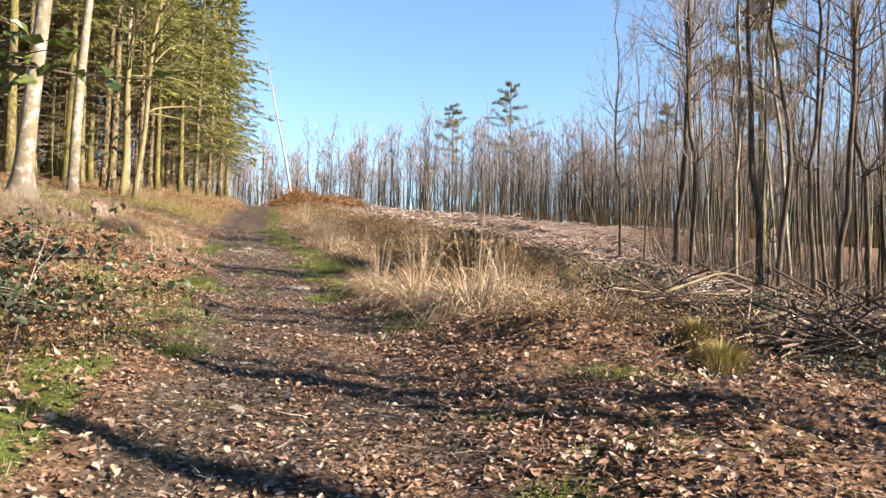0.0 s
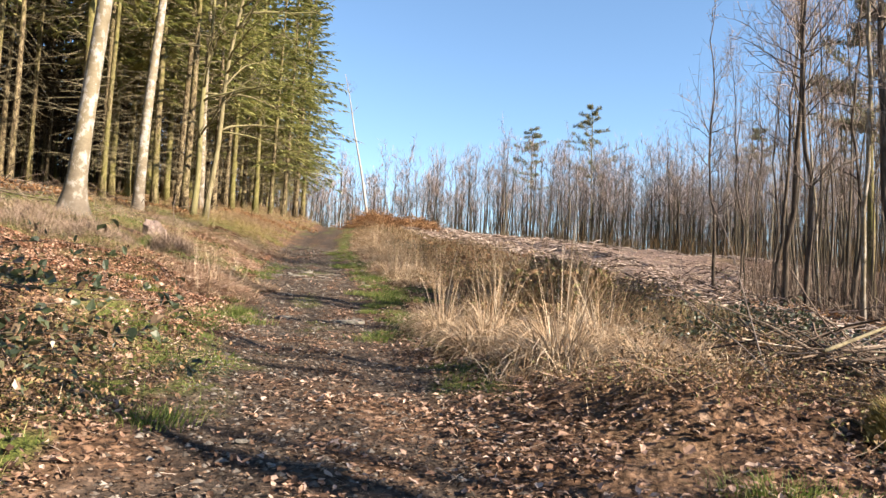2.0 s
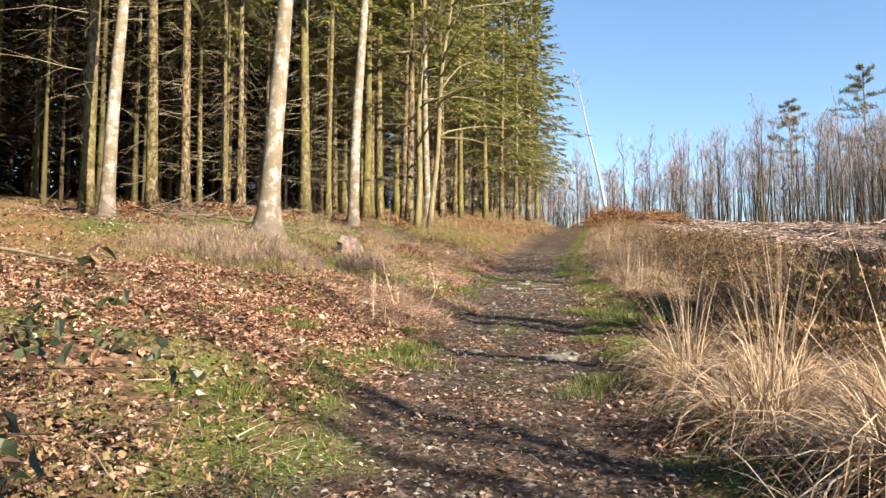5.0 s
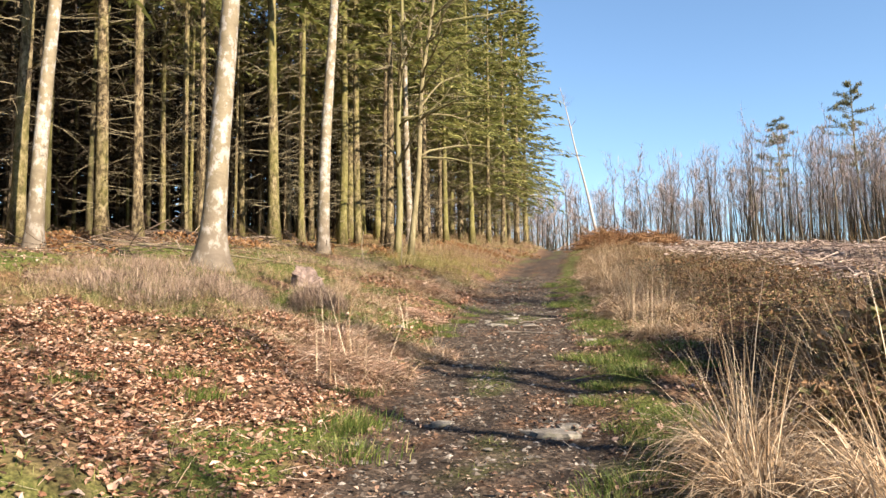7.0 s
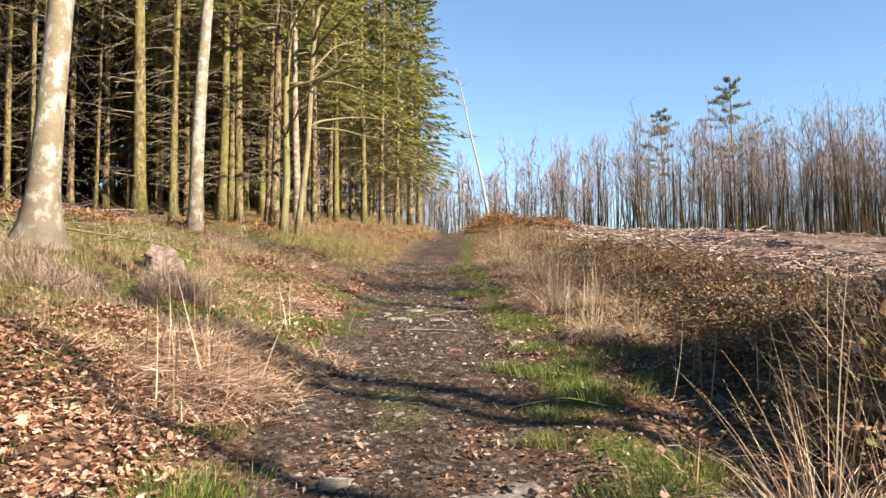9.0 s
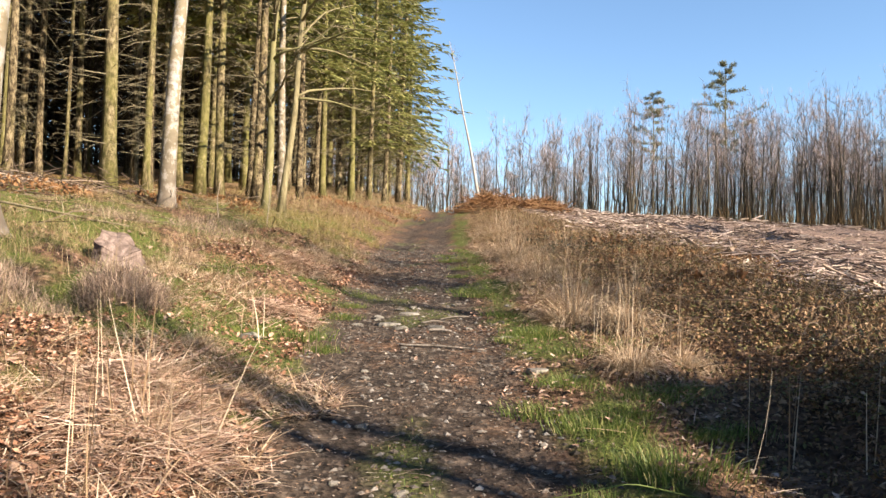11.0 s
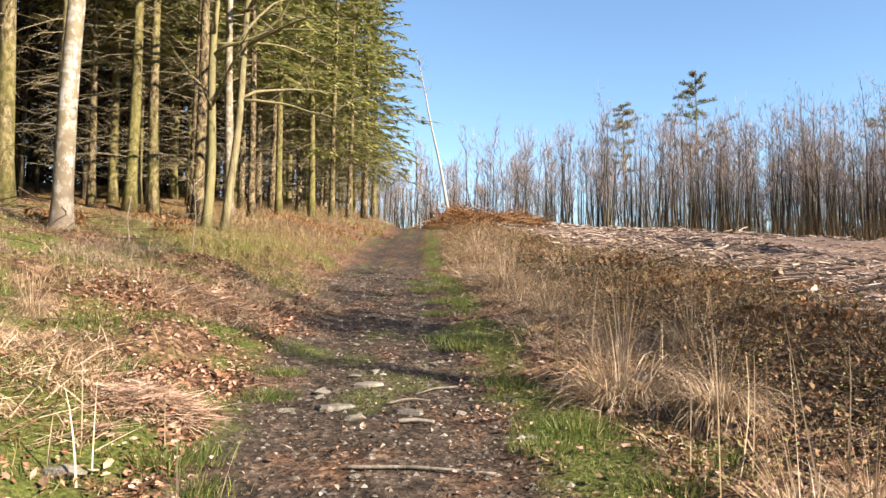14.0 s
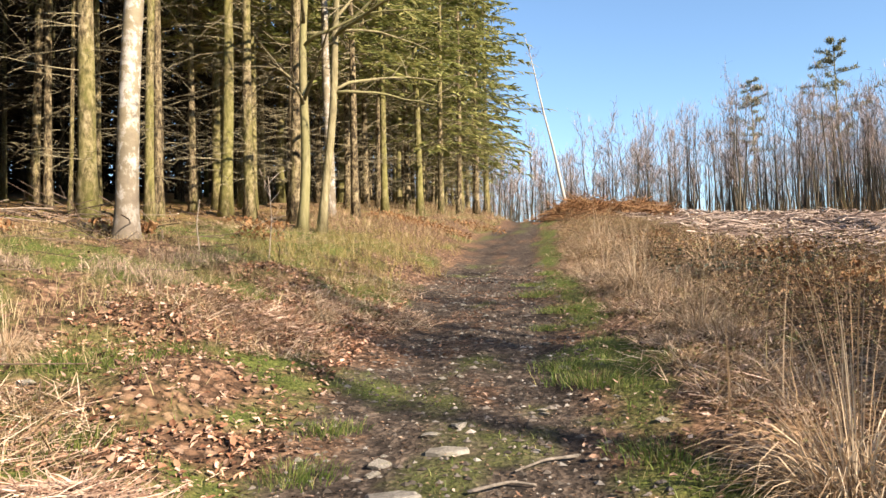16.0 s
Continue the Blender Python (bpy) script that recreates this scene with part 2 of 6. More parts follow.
def ground_material():
    mat, n, l, b = material("woodland_ground", .95, .15)

    def mask(key):
        a = n.new("ShaderNodeAttribute")
        a.attribute_name = key
        return a.outputs["Fac"]
    fine, mid = noise_of(n, l, 38, 5, .7), noise_of(n, l, 6, 5, .65)
    crumb = n.new("ShaderNodeTexVoronoi")
    crumb.inputs["Scale"].default_value = 26
    l.new(n.new("ShaderNodeTexCoord").outputs["Object"], crumb.inputs["Vector"])
    litter = ramp(n, l, fine, [(.3, (.03, .02, .014)), (.46, (.11, .068, .042)), (.6, (.25, .155, .1)), (.76, (.46, .33, .24))])
    floor_ = ramp(n, l, fine, [(.3, (.05, .035, .02)), (.5, (.19, .12, .05)), (.7, (.36, .25, .12))])
    floor_ = mix(n, l, ramp(n, l, noise_of(n, l, .9, 4), [(.5, (0, 0, 0)), (.62, (.7, .7, .7))]), floor_, ramp(n, l, fine, [(.3, (.04, .06, .01)), (.7, (.19, .2, .04))]))
    leafy = n.new("ShaderNodeTexVoronoi")
    leafy.inputs["Scale"].default_value = 17
    leafy.inputs["Randomness"].default_value = 1.0
    warp = mix(n, l, .06, n.new("ShaderNodeTexCoord").outputs["Object"], n.new("ShaderNodeTexNoise").outputs[1])
    l.new(warp, leafy.inputs["Vector"])
    leaf_tone = ramp(n, l, leafy.outputs["Color"], [(.1, (.025, .016, .011)), (.35, (.1, .058, .036)), (.6, (.25, .15, .095)), (.85, (.42, .28, .195)), (1, (.6, .46, .36))])
    litter = mix(n, l, .62, litter, leaf_tone)
    litter = mix(n, l, 1.0, litter, ramp(n, l, leafy.outputs["Distance"], [(.0, (1, 1, 1)), (.45, (.85, .85, .85)), (.75, (.35, .35, .35))]), 'MULTIPLY')
    soil = ramp(n, l, mid, [(.3, (.024, .019, .016)), (.5, (.062, .05, .042)), (.7, (.14, .114, .095))])
    grit = ramp(n, l, crumb.outputs["Color"], [(.25, (.35, .35, .35)), (.6, (1, .97, .92)), (.85, (1.9, 1.85, 1.75))])
    soil = mix(n, l, .7, soil, mix(n, l, 1.0, soil, grit, 'MULTIPLY'))
    green = ramp(n, l, fine, [(.3, (.025, .032, .01)), (.5, (.085, .11, .025)), (.64, (.16, .18, .05)), (.78, (.28, .22, .11))])
    straw = ramp(n, l, fine, [(.3, (.06, .04, .022)), (.5, (.22, .15, .09)), (.75, (.5, .37, .25))])
    slash = ramp(n, l, noise_of(n, l, 14, 6, .75), [(.34, (.035, .026, .02)), (.47, (.13, .095, .077)), (.6, (.36, .27, .23)), (.74, (.62, .52, .46))])
    col = mix(n, l, mask("forest"), litter, floor_)
    col = mix(n, l, mask("slash"), col, slash)
    col = mix(n, l, mask("straw"), col, straw)
    col = mix(n, l, mask("track"), col, soil)
    col = mix(n, l, mask("grass"), col, green)
    col = mix(n, l, 1.0, col, (TONE, TONE * .97, TONE * .95), 'MULTIPLY')
    l.new(col, b.inputs["Base Color"])
    hgt = mix(n, l, .5, fine, crumb.outputs["Distance"])
    bump(n, l, b, hgt, .9, .035)
    return mat


def birch_material():
    mat, n, l, b = material("birch_bark", .75, .3)
    band = noise_of(n, l, 5, 5, .7, (.8, .8, 1.5))
    blot = noise_of(n, l, 6.5, 6, .68, (1, 1, .6))
    col = ramp(n, l, band, [(.3, (.07, .062, .05)), (.4, (.2, .185, .16)), (.5, (.25, .235, .21)), (.7, (.35, .335, .31))])
    col = mix(n, l, ramp(n, l, blot, [(.44, (0, 0, 0)), (.5, (.9, .9, .9))]), col, mix(n, l, band, (.07, .058, .036), (.2, .165, .1)))
    tc = n.new("ShaderNodeTexCoord")
    sp = n.new("ShaderNodeSeparateXYZ")
    l.new(tc.outputs["Object"], sp.inputs[0])
    h = n.new("ShaderNodeMath")
    h.operation = 'MULTIPLY_ADD'
    h.inputs[1].default_value, h.inputs[2].default_value = -.3, .5
    l.new(sp.outputs["Z"], h.inputs[0])
    k = n.new("ShaderNodeMath")
    l.new(h.outputs[0], k.inputs[0])
    l.new(blot, k.inputs[1])
    col = mix(n, l, ramp(n, l, k.outputs[0], [(.55, (0, 0, 0)), (.95, (.9, .9, .9))]), col, mix(n, l, band, (.05, .04, .032), (.14, .115, .088)))
    l.new(col, b.inputs["Base Color"])
    bump(n, l, b, band, .5, .02)
    return mat


def stone_material():
    mat, n, l, b = material("field_stone", .85, .3)
    a = noise_of(n, l, 14, 6, .7)
    col = ramp(n, l, a, [(.3, (.06, .054, .047)), (.5, (.135, .125, .11)), (.72, (.26, .245, .22))])
    col = mix(n, l, ramp(n, l, noise_of(n, l, 4, 3), [(.55, (0, 0, 0)), (.75, (.6, .6, .6))]), col, (.16, .15, .07))
    l.new(col, b.inputs["Base Color"])
    bump(n, l, b, a, .6, .02)
    return mat


M_GROUND, M_BIRCH, M_STONE = ground_material(), birch_material(), stone_material()
M_SPRUCE = bark_material("spruce_bark", [(.36, (.022, .017, .011)), (.46, (.09, .068, .04)), (.54, (.22, .175, .1)), (.68, (.4, .34, .23))], 11, (1, 1, .5), (.13, .127, .035), 1.0, .68)
# spruce bark toned down for inner trunks: forest shade put into the colour
M_SHADE_BARK = bark_material("shade_dark_spruce_bark", [(.36, (.02, .016, .011)), (.5, (.07, .054, .035)), (.68, (.2, .165, .11))], 11, (1, 1, .5), (.09, .09, .03), 1.0)
M_OAK = bark_material("dark_bark", [(.3, (.03, .024, .02)), (.5, (.095, .076, .06)), (.75, (.28, .235, .19))], 12, (1, 1, .2))
M_FORK = bark_material("mossy_bark", [(.3, (.10, .085, .05)), (.5, (.23, .2, .11)), (.75, (.4, .36, .23))], 12, (1, 1, .2), (.15, .145, .06))
M_FAR = bark_material("far_bark", [(.3, (.02, .017, .013)), (.5, (.06, .053, .038)), (.72, (.18, .155, .115))], 2, (1, 1, .15), tone=0.87)
M_DEAD = bark_material("dead_twig", [(.3, (.11, .09, .055)), (.5, (.25, .215, .135)), (.75, (.42, .38, .26))], 9, tone=0.652)
M_TWIG = bark_material("thin_twig", [(.3, (.12, .095, .08)), (.5, (.28, .225, .195)), (.75, (.45, .38, .34))], 9, tone=0.87)
M_HAZE = flake_material("far_twigs", [(0, (.15, .115, .105)), (.5, (.31, .25, .225)), (1, (.5, .41, .37))], .8, 0, tone=0.87)
M_SCRUB = flake_material("far_scrub", [(0, (.05, .04, .022)), (.4, (.12, .085, .045)), (.75, (.2, .14, .06)), (1, (.34, .19, .08))], .8, .1)
# dead twigs near black: shade among the inner spruces carried by the colour
M_SHADE_TWIG = flake_material("shade_dark_dead_twigs", [(0, (.02, .016, .012)), (.6, (.05, .04, .028)), (1, (.09, .075, .045))], .9, 0)
M_STICK = flake_material("brash_wood", [(0, (.05, .036, .028)), (.35, (.2, .145, .12)), (.7, (.4, .31, .265)), (1, (.66, .55, .48))], .85, 0, tone=0.783)
M_CHIP = flake_material("split_wood", [(0, (.3, .22, .16)), (.6, (.5, .41, .33)), (1, (.72, .63, .55))], .8, 0, tone=0.739)
M_LITTER = flake_material("oak_litter", [(0, (.05, .032, .023)), (.3, (.19, .113, .078)), (.6, (.41, .262, .188)), (.88, (.56, .395, .31)), (1, (.72, .57, .48))], .7, .14, .12)
M_RUSSET = flake_material("russet_litter", [(0, (.05, .028, .018)), (.3, (.22, .105, .062)), (.6, (.48, .265, .17)), (.88, (.6, .38, .275)), (1, (.72, .53, .42))], .7, .14, .12, tone=.85)
M_TRODDEN = flake_material("trodden_litter", [(0, (.06, .04, .027)), (.5, (.18, .115, .075)), (.85, (.32, .22, .15)), (1, (.55, .46, .38))], .7, .1)
M_BRAMBLE = flake_material("bramble_leaf", [(0, (.018, .028, .014)), (.45, (.045, .066, .03)), (.72, (.09, .11, .055)), (.82, (.19, .14, .08)), (1, (.32, .19, .12))], .45, .15, .5)
M_RUST = flake_material("withered_bramble", [(0, (.06, .04, .024)), (.3, (.17, .105, .06)), (.5, (.27, .16, .085)), (.57, (.12, .12, .045)), (.73, (.18, .165, .065)), (.8, (.27, .165, .09)), (1, (.36, .25, .155))], .7, .12, tone=.95)
M_NEEDLE = flake_material("spruce_needles", [(0, (.06, .078, .024)), (.5, (.19, .205, .065)), (1, (.38, .365, .15))], .6, .4, tone=1.15)
# dark copy of the spruce needles, with the plantation's shade in its colour
M_SHADE_NEEDLE = flake_material("shade_dark_needles", [(0, (.012, .011, .006)), (.6, (.03, .027, .014)), (1, (.06, .052, .024))], .9, .1)
M_PINE = flake_material("pine_needles", [(0, (.08, .09, .05)), (.5, (.17, .175, .1)), (1, (.3, .28, .17))], .6, .35, tone=.95)
M_STRAW = flake_material("dry_grass", [(0, (.2, .125, .07)), (.35, (.47, .33, .2)), (.7, (.7, .54, .37)), (1, (.84, .71, .54))], .55, .25)
M_GRASS = flake_material("green_grass", [(0, (.055, .095, .02)), (.5, (.13, .19, .042)), (.82, (.24, .285, .08)), (1, (.45, .39, .19))], .5, .45, tone=0.87)
M_BRACKEN = flake_material("dead_bracken", [(0, (.14, .06, .025)), (.5, (.29, .145, .06)), (1, (.44, .27, .14))], .7, .25)
M_HEATH = flake_material("heather_twigs", [(0, (.15, .1, .06)), (.5, (.34, .25, .15)), (1, (.52, .43, .27))], .8, .1)
M_BROOM = flake_material("broom_stems", [(0, (.17, .14, .04)), (.5, (.33, .27, .09)), (1, (.5, .41, .2))], .7, .25)


# ---- ground ----
def graded(lo, hi, fine, far, ratio=1.12):
    mid = list(np.arange(lo, hi + 1e-6, fine))
    out, step, a, b = [], fine, lo, hi
    left, right = [], []
    while a > -far or b < far:
        step = min(step * ratio, 60)
        a, b = a - step, b + step
        left.append(a)
        right.append(b)
    return np.array(left[::-1] + mid + right)


def soft_step(x, lo, hi):
    return np.clip((x - lo) / (hi - lo), 0, 1)


def zone_masks(x, y):
    s = across(x, y)
    n1, n2, n3 = fractal(x, y, 1.1, 31), fractal(x, y, .35, 37), fractal(x, y, 3.5, 41)
    e = n1 * .7 + n2 * .5
    track = soft_step(.98 + e - np.abs(s + .1), -.1, .25) * soft_step(n2 + n1 * .5 + np.interp(y, [4, 12], [.28, .42]), .1, .35)
    verge = np.exp(-((s - 1.15) / .38) ** 2) * np.interp(y, [5, 8, 60], [.5, .95, 1.1]) + .8 * np.exp(-((s + 1.35) / .45) ** 2) * np.interp(y, [4, 8, 10, 20, 26], [.1, .35, .9, .9, .3])
    grass = soft_step(verge * .8 + n1 * 1.3 + n2 * .8, .4, .72) + .85 * soft_step(n3 + n1 * .8 + n2 * .5 + np.interp(y, [6, 9, 17, 30], [0, .08, .16, .1]), .11, .3) * (s < -1.3) * (s > -8) * np.interp(y, [5, 8.5, 9.5, 12.5, 14], [1.3, 1.2, .15, .35, 1.15])
    grass = np.maximum(grass, .6 * soft_step(np.exp(-((s + .1) / .3) ** 2) * .5 + n1 * 1.6 + n2 * .7, .55, .8) * np.interp(y, [9, 12, 40], [0, 1, 1]))
    forest = soft_step(-s + e * 5, 3.8, 8.5)
    wood = soft_step(x + e * 2 - np.interp(y, [12, 22, 30, 45, 74], [7.5, 10.5, 13, 20, 28]), 0, 2.0) * (y < 80)
    slash = soft_step(s + e * 3, 4.6, 6.0) * (1 - .8 * wood)
    # the ditch bank takes the dark soil colour, strongest near y 11
    bank_dark = soft_step(s + e, np.interp(y, [12, 14, 17], [1.7, 1.7, 2.0]), np.interp(y, [12, 14, 17], [2.3, 2.3, 2.7])) * (1 - soft_step(s + e, 4.9, 5.6)) * np.interp(y, [8, 11, 15, 16.5, 60, 70], [0, .5, .4, .1, .1, 0])
    track = np.maximum(track, bank_dark)
    straw = soft_step(n3 * 1.2 + n1 * .7 + n2 * .4, .12, .3) * (np.abs(s) > 1.1) * np.interp(y, [6, 12], [.2, .9]) * (s < 5)
    straw = np.maximum(straw, np.exp(-((s - 1.75) / .35) ** 2) * np.interp(y, [6, 9, 12, 13.5, 17, 19], [.3, .85, .85, .1, .1, .85])) * (1 - bank_dark)
    return {"track": track, "grass": np.clip(grass, 0, 1), "forest": forest, "slash": slash, "straw": np.clip(straw, 0, 1)}


def build_ground():
    xs, ys = graded(-7.5, 6.5, .09, 650), graded(1.5, 27, .1, 650)
    gx, gy = np.meshgrid(xs, ys)
    x, y = gx.ravel(), gy.ravel()
    v = np.stack([x, y, land(x, y)], 1)
    w, h = len(xs), len(ys)
    o = (np.arange(h - 1)[:, None] * w + np.arange(w - 1)[None]).ravel()
    me = mesh_of("ground", v, [np.stack([o, o + 1, o + w + 1, o + w], 1)], M_GROUND, True, zone_masks(x, y))
    return tagged(new("ground", me), "sloping woodland ground with a trodden earth track and leaf litter", "ground", kind="structure")


build_ground()


# ---- trees ----
def wander(rng, height, n, lean=(0, 0), sway=.1, crook=0.0):
    """The middle line of a trunk."""
    t = np.linspace(0, 1, n)
    p = np.zeros((n, 3))
    for k in (0, 1):
        ph, ph2 = rng.uniform(0, 6.28, 2)
        p[:, k] = lean[k] * t + sway * (np.sin(t * 4 + ph) - math.sin(ph)) + sway * .35 * (np.sin(t * 13 + ph2) - math.sin(ph2))
    p[:, 2] = t * height
    if crook:
        p[:, :2] += np.cumsum(rng.normal(0, crook, (n, 2)), 0) - rng.normal(0, crook * .1, 2)
        p[:, :2] -= p[0, :2]
    return p


def at_height(line, z):
    return np.stack([np.interp(z, line[:, 2], line[:, k]) for k in range(3)], -1)


def trunk_mesh(name, line, r0, r1, mat, sides=10, flare=.5, foot=.22):
    t = line[:, 2] / line[-1, 2]
    r = r0 + (r1 - r0) * t + r0 * flare * np.exp(-line[:, 2] / foot)
    heap = Heap()
    tubes(heap, line[None], r[None], sides)
    return heap.mesh(name, mat, True)


def curves_from(rng, start, az, rise, length, n, droop=0.0, wiggle=.08):
    """Branch lines: (m, n, 3) from start points, azimuths, rise angles, lengths."""
    m = len(start)
    u = np.linspace(0, 1, n)
    ang = rise[:, None] + droop * u[None] + np.cumsum(rng.normal(0, wiggle, (m, n)), 1)
    yaw = az[:, None] + np.cumsum(rng.normal(0, wiggle * 1.2, (m, n)), 1)
    step = (length / (n - 1))[:, None]
    d = np.stack([np.cos(ang) * np.cos(yaw), np.cos(ang) * np.sin(yaw), np.sin(ang)], -1) * step[..., None]
    d[:, 0] = 0
    return start[:, None] + np.cumsum(d, 1)


def spruce_meshes(seed, crown_from, height=21.0, dense=1.0, fine=True):
    rng = np.random.default_rng(seed)
    line = wander(rng, height, 22, (rng.uniform(-.3, .3), rng.uniform(-.3, .3)), .05)
    # trees that are not fine get bark, twigs and needles coloured as shaded
    trunk = trunk_mesh("spruce_trunk", line if fine else line[::3], .15, .02, M_SPRUCE if fine else M_SHADE_BARK, 9 if fine else 6, .45)
    dead = Heap()
    m = 76 if fine else 60
    z = rng.uniform(1.0, crown_from + 2.0, m)
    st = at_height(line, z)
    az = rng.uniform(0, 6.283, m)
    ln = (.35 + 2.3 * rng.uniform(0, 1, m) ** 1.6) * np.interp(z, [1, 3, 9], [.6, 1, 1.15])
    c = curves_from(rng, st, az, rng.uniform(-.35, .35, m), ln, 5, -.25, .1)
    tubes(dead, c, np.linspace(1, .25, 5)[None] * (.005 + .0035 * ln)[:, None], 3)
    k = np.repeat(np.arange(m), 3 if fine else 1)
    f = rng.uniform(.35, .9, len(k))
    s2 = c[k, (f * 4).astype(int)]
    c2 = curves_from(rng, s2, az[k] + rng.choice([-1, 1], len(k)) * rng.uniform(.4, 1.0, len(k)), rng.uniform(-.5, .3, len(k)), ln[k] * rng.uniform(.2, .45, len(k)), 3, -.2, .1)
    tubes(dead, c2, np.linspace(.0055, .0025, 3)[None] * np.ones((len(k), 1)), 3)
    wood, green = Heap(), Heap()
    m = int((height - crown_from) * 6.5 * dense)
    z = np.sort(rng.uniform(crown_from, height - .3, m))
    ln = np.interp(z, [crown_from, crown_from + 3, height], [2.5, 3.0, .25]) * rng.uniform(.45, 1.3, m)
    az = np.arange(m) * 2.39996 + rng.normal(0, .3, m)
    c = curves_from(rng, at_height(line, z), az, np.interp(z, [crown_from, height], [-.1, .7]) + rng.normal(0, .1, m), ln, 6, -.3, .05)
    tubes(wood, c[:, ::5], np.linspace(.022, .005, 2)[None] * np.ones((m, 1)), 3)
    per = int(22 * dense)
    k = np.repeat(np.arange(m), per)
    u = rng.uniform(.15, 1.0, len(k)) ** .8 * 4.999
    i = u.astype(int)
    base = c[k, i] + (c[k, i + 1] - c[k, i]) * (u - i)[:, None]
    a2 = az[k] + rng.choice([-1, 1], len(k)) * rng.uniform(.2, 1.25, len(k))
    L = rng.uniform(.3, .62, len(k)) * np.interp(ln[k], [.3, 2.5], [.5, 1]) / math.sqrt(dense)
    np.random.seed(seed)
    blades(green, base, a2, L, rng.uniform(1.45, 2.0, len(k)), rng.uniform(.1, .9, len(k)), rng.uniform(.1, .19, len(k)) / math.sqrt(dense), 2 if fine else 1)
    return trunk, dead.mesh("dead_wood", M_DEAD if fine else M_SHADE_TWIG), wood.mesh("crown_branches", M_DEAD if fine else M_SHADE_TWIG), green.mesh("crown_needles", M_NEEDLE if fine else M_SHADE_NEEDLE)


def spruce(me4, m, label):
    ob = thing("spruce_tree", m, label, "tree", "spruces of the plantation")
    part("trunk", me4[0], ob)
    tagged(part("dead_wood", me4[1], ob, "bare dead grey twigs"), kind="stuff")
    crown = tagged(part("crown", me4[3], ob, "dark green drooping needle sprays"), kind="stuff")
    tagged(part("branch", me4[2], crown), kind="stuff")
    return ob


def bare_meshes(seed, height, r0, bark, lean=(0, 0), sway=.3, limbs=26, first=.3, spread=1.0, twigs=5, sides=8, ascend=.8, bits=4, flare=.4, crook=0.0):
    """A leafless broadleaf tree: trunk, limbs and twigs."""
    rng = np.random.default_rng(seed)
    line = wander(rng, height, 20, lean, sway, crook)
    low = np.linspace(0, 1, 8)[1:, None] ** 1.5 * (line[1] - line[0]) + line[0]
    stem = np.concatenate([line[:1], low, line[2:]])
    trunk = trunk_mesh("trunk", stem, r0, r0 * .12, bark, sides, flare, .34 if flare > .5 else .22)
    limb, twig = Heap(), Heap()
    z = np.sort(rng.uniform(first * height, height * .97, limbs))
    ln = np.interp(z / height, [first, .55, 1], [.16, .22, .06]) * height * spread * rng.uniform(.5, 1.2, limbs)
    az = rng.uniform(0, 6.283, limbs)
    c = curves_from(rng, at_height(line, z), az, ascend + rng.normal(0, .22, limbs), ln, 7, .15, .13)
    rr = np.interp(z / height, [0, 1], [r0 * (.42 if not crook else .3), r0 * .1])
    tubes(limb, c, rr[:, None] * np.linspace(1, .15, 7)[None], 5 if sides > 5 else 3)
    k = np.repeat(np.arange(limbs), twigs)
    i = rng.integers(1, 7, len(k))
    c2 = curves_from(rng, c[k, i], az[k] + rng.normal(0, .8, len(k)), ascend + rng.normal(.1, .4, len(k)), ln[k] * rng.uniform(.25, .6, len(k)), 5, .1, .16)
    tubes(twig, c2, np.linspace(.011, .003, 5)[None] * np.ones((len(k), 1)) * (.6 + height / 25), 3)
    k3 = np.repeat(np.arange(len(k)), bits)
    i = rng.integers(1, 5, len(k3))
    c3 = curves_from(rng, c2[k3, i], rng.uniform(0, 6.283, len(k3)), rng.normal(.6, .4, len(k3)), rng.uniform(.2, .75, len(k3)) * height / 14, 3, 0, .15)
    tubes(twig, c3, np.linspace(.006, .002, 3)[None] * np.ones((len(k3), 1)) * (.6 + height / 25), 3)
    return trunk, limb.mesh("limbs", bark, True), twig.mesh("twig_spray", M_TWIG), c3


def bare_tree(name, me3, m, label, group):
    ob = thing(name, m, label, "tree", group)
    part("trunk", me3[0], ob)
    limb = tagged(part("limb_spray", me3[1], ob), kind="stuff")
    tagged(part("twig_spray", me3[2], limb, "fine leafless twigs"), kind="stuff")
    return ob


rng = np.random.default_rng(5)

# birches at the edge of the plantation
for x, y, d, h, lean, turn, foot in ((-5.9, 16.85, .36, 17, (.75, .1), 0, 1.4), (-7.0, 24.0, .32, 18, (.3, 0), 1, .45), (-10.2, 18.0, .29, 17, (.6, .1), 2, .6), (-8.5, 37.1, .32, 18, (.1, 0), 3, .4)):
    me3 = bare_meshes(int(100 + turn), h, d / 2, M_BIRCH, lean, .10, 16, .5, .6, 5, 14, flare=foot)
    bare_tree("birch_tree", me3, on_land(x, y, .05), "mature birch with white bark and a mossy flared foot", "birches at the forest edge")

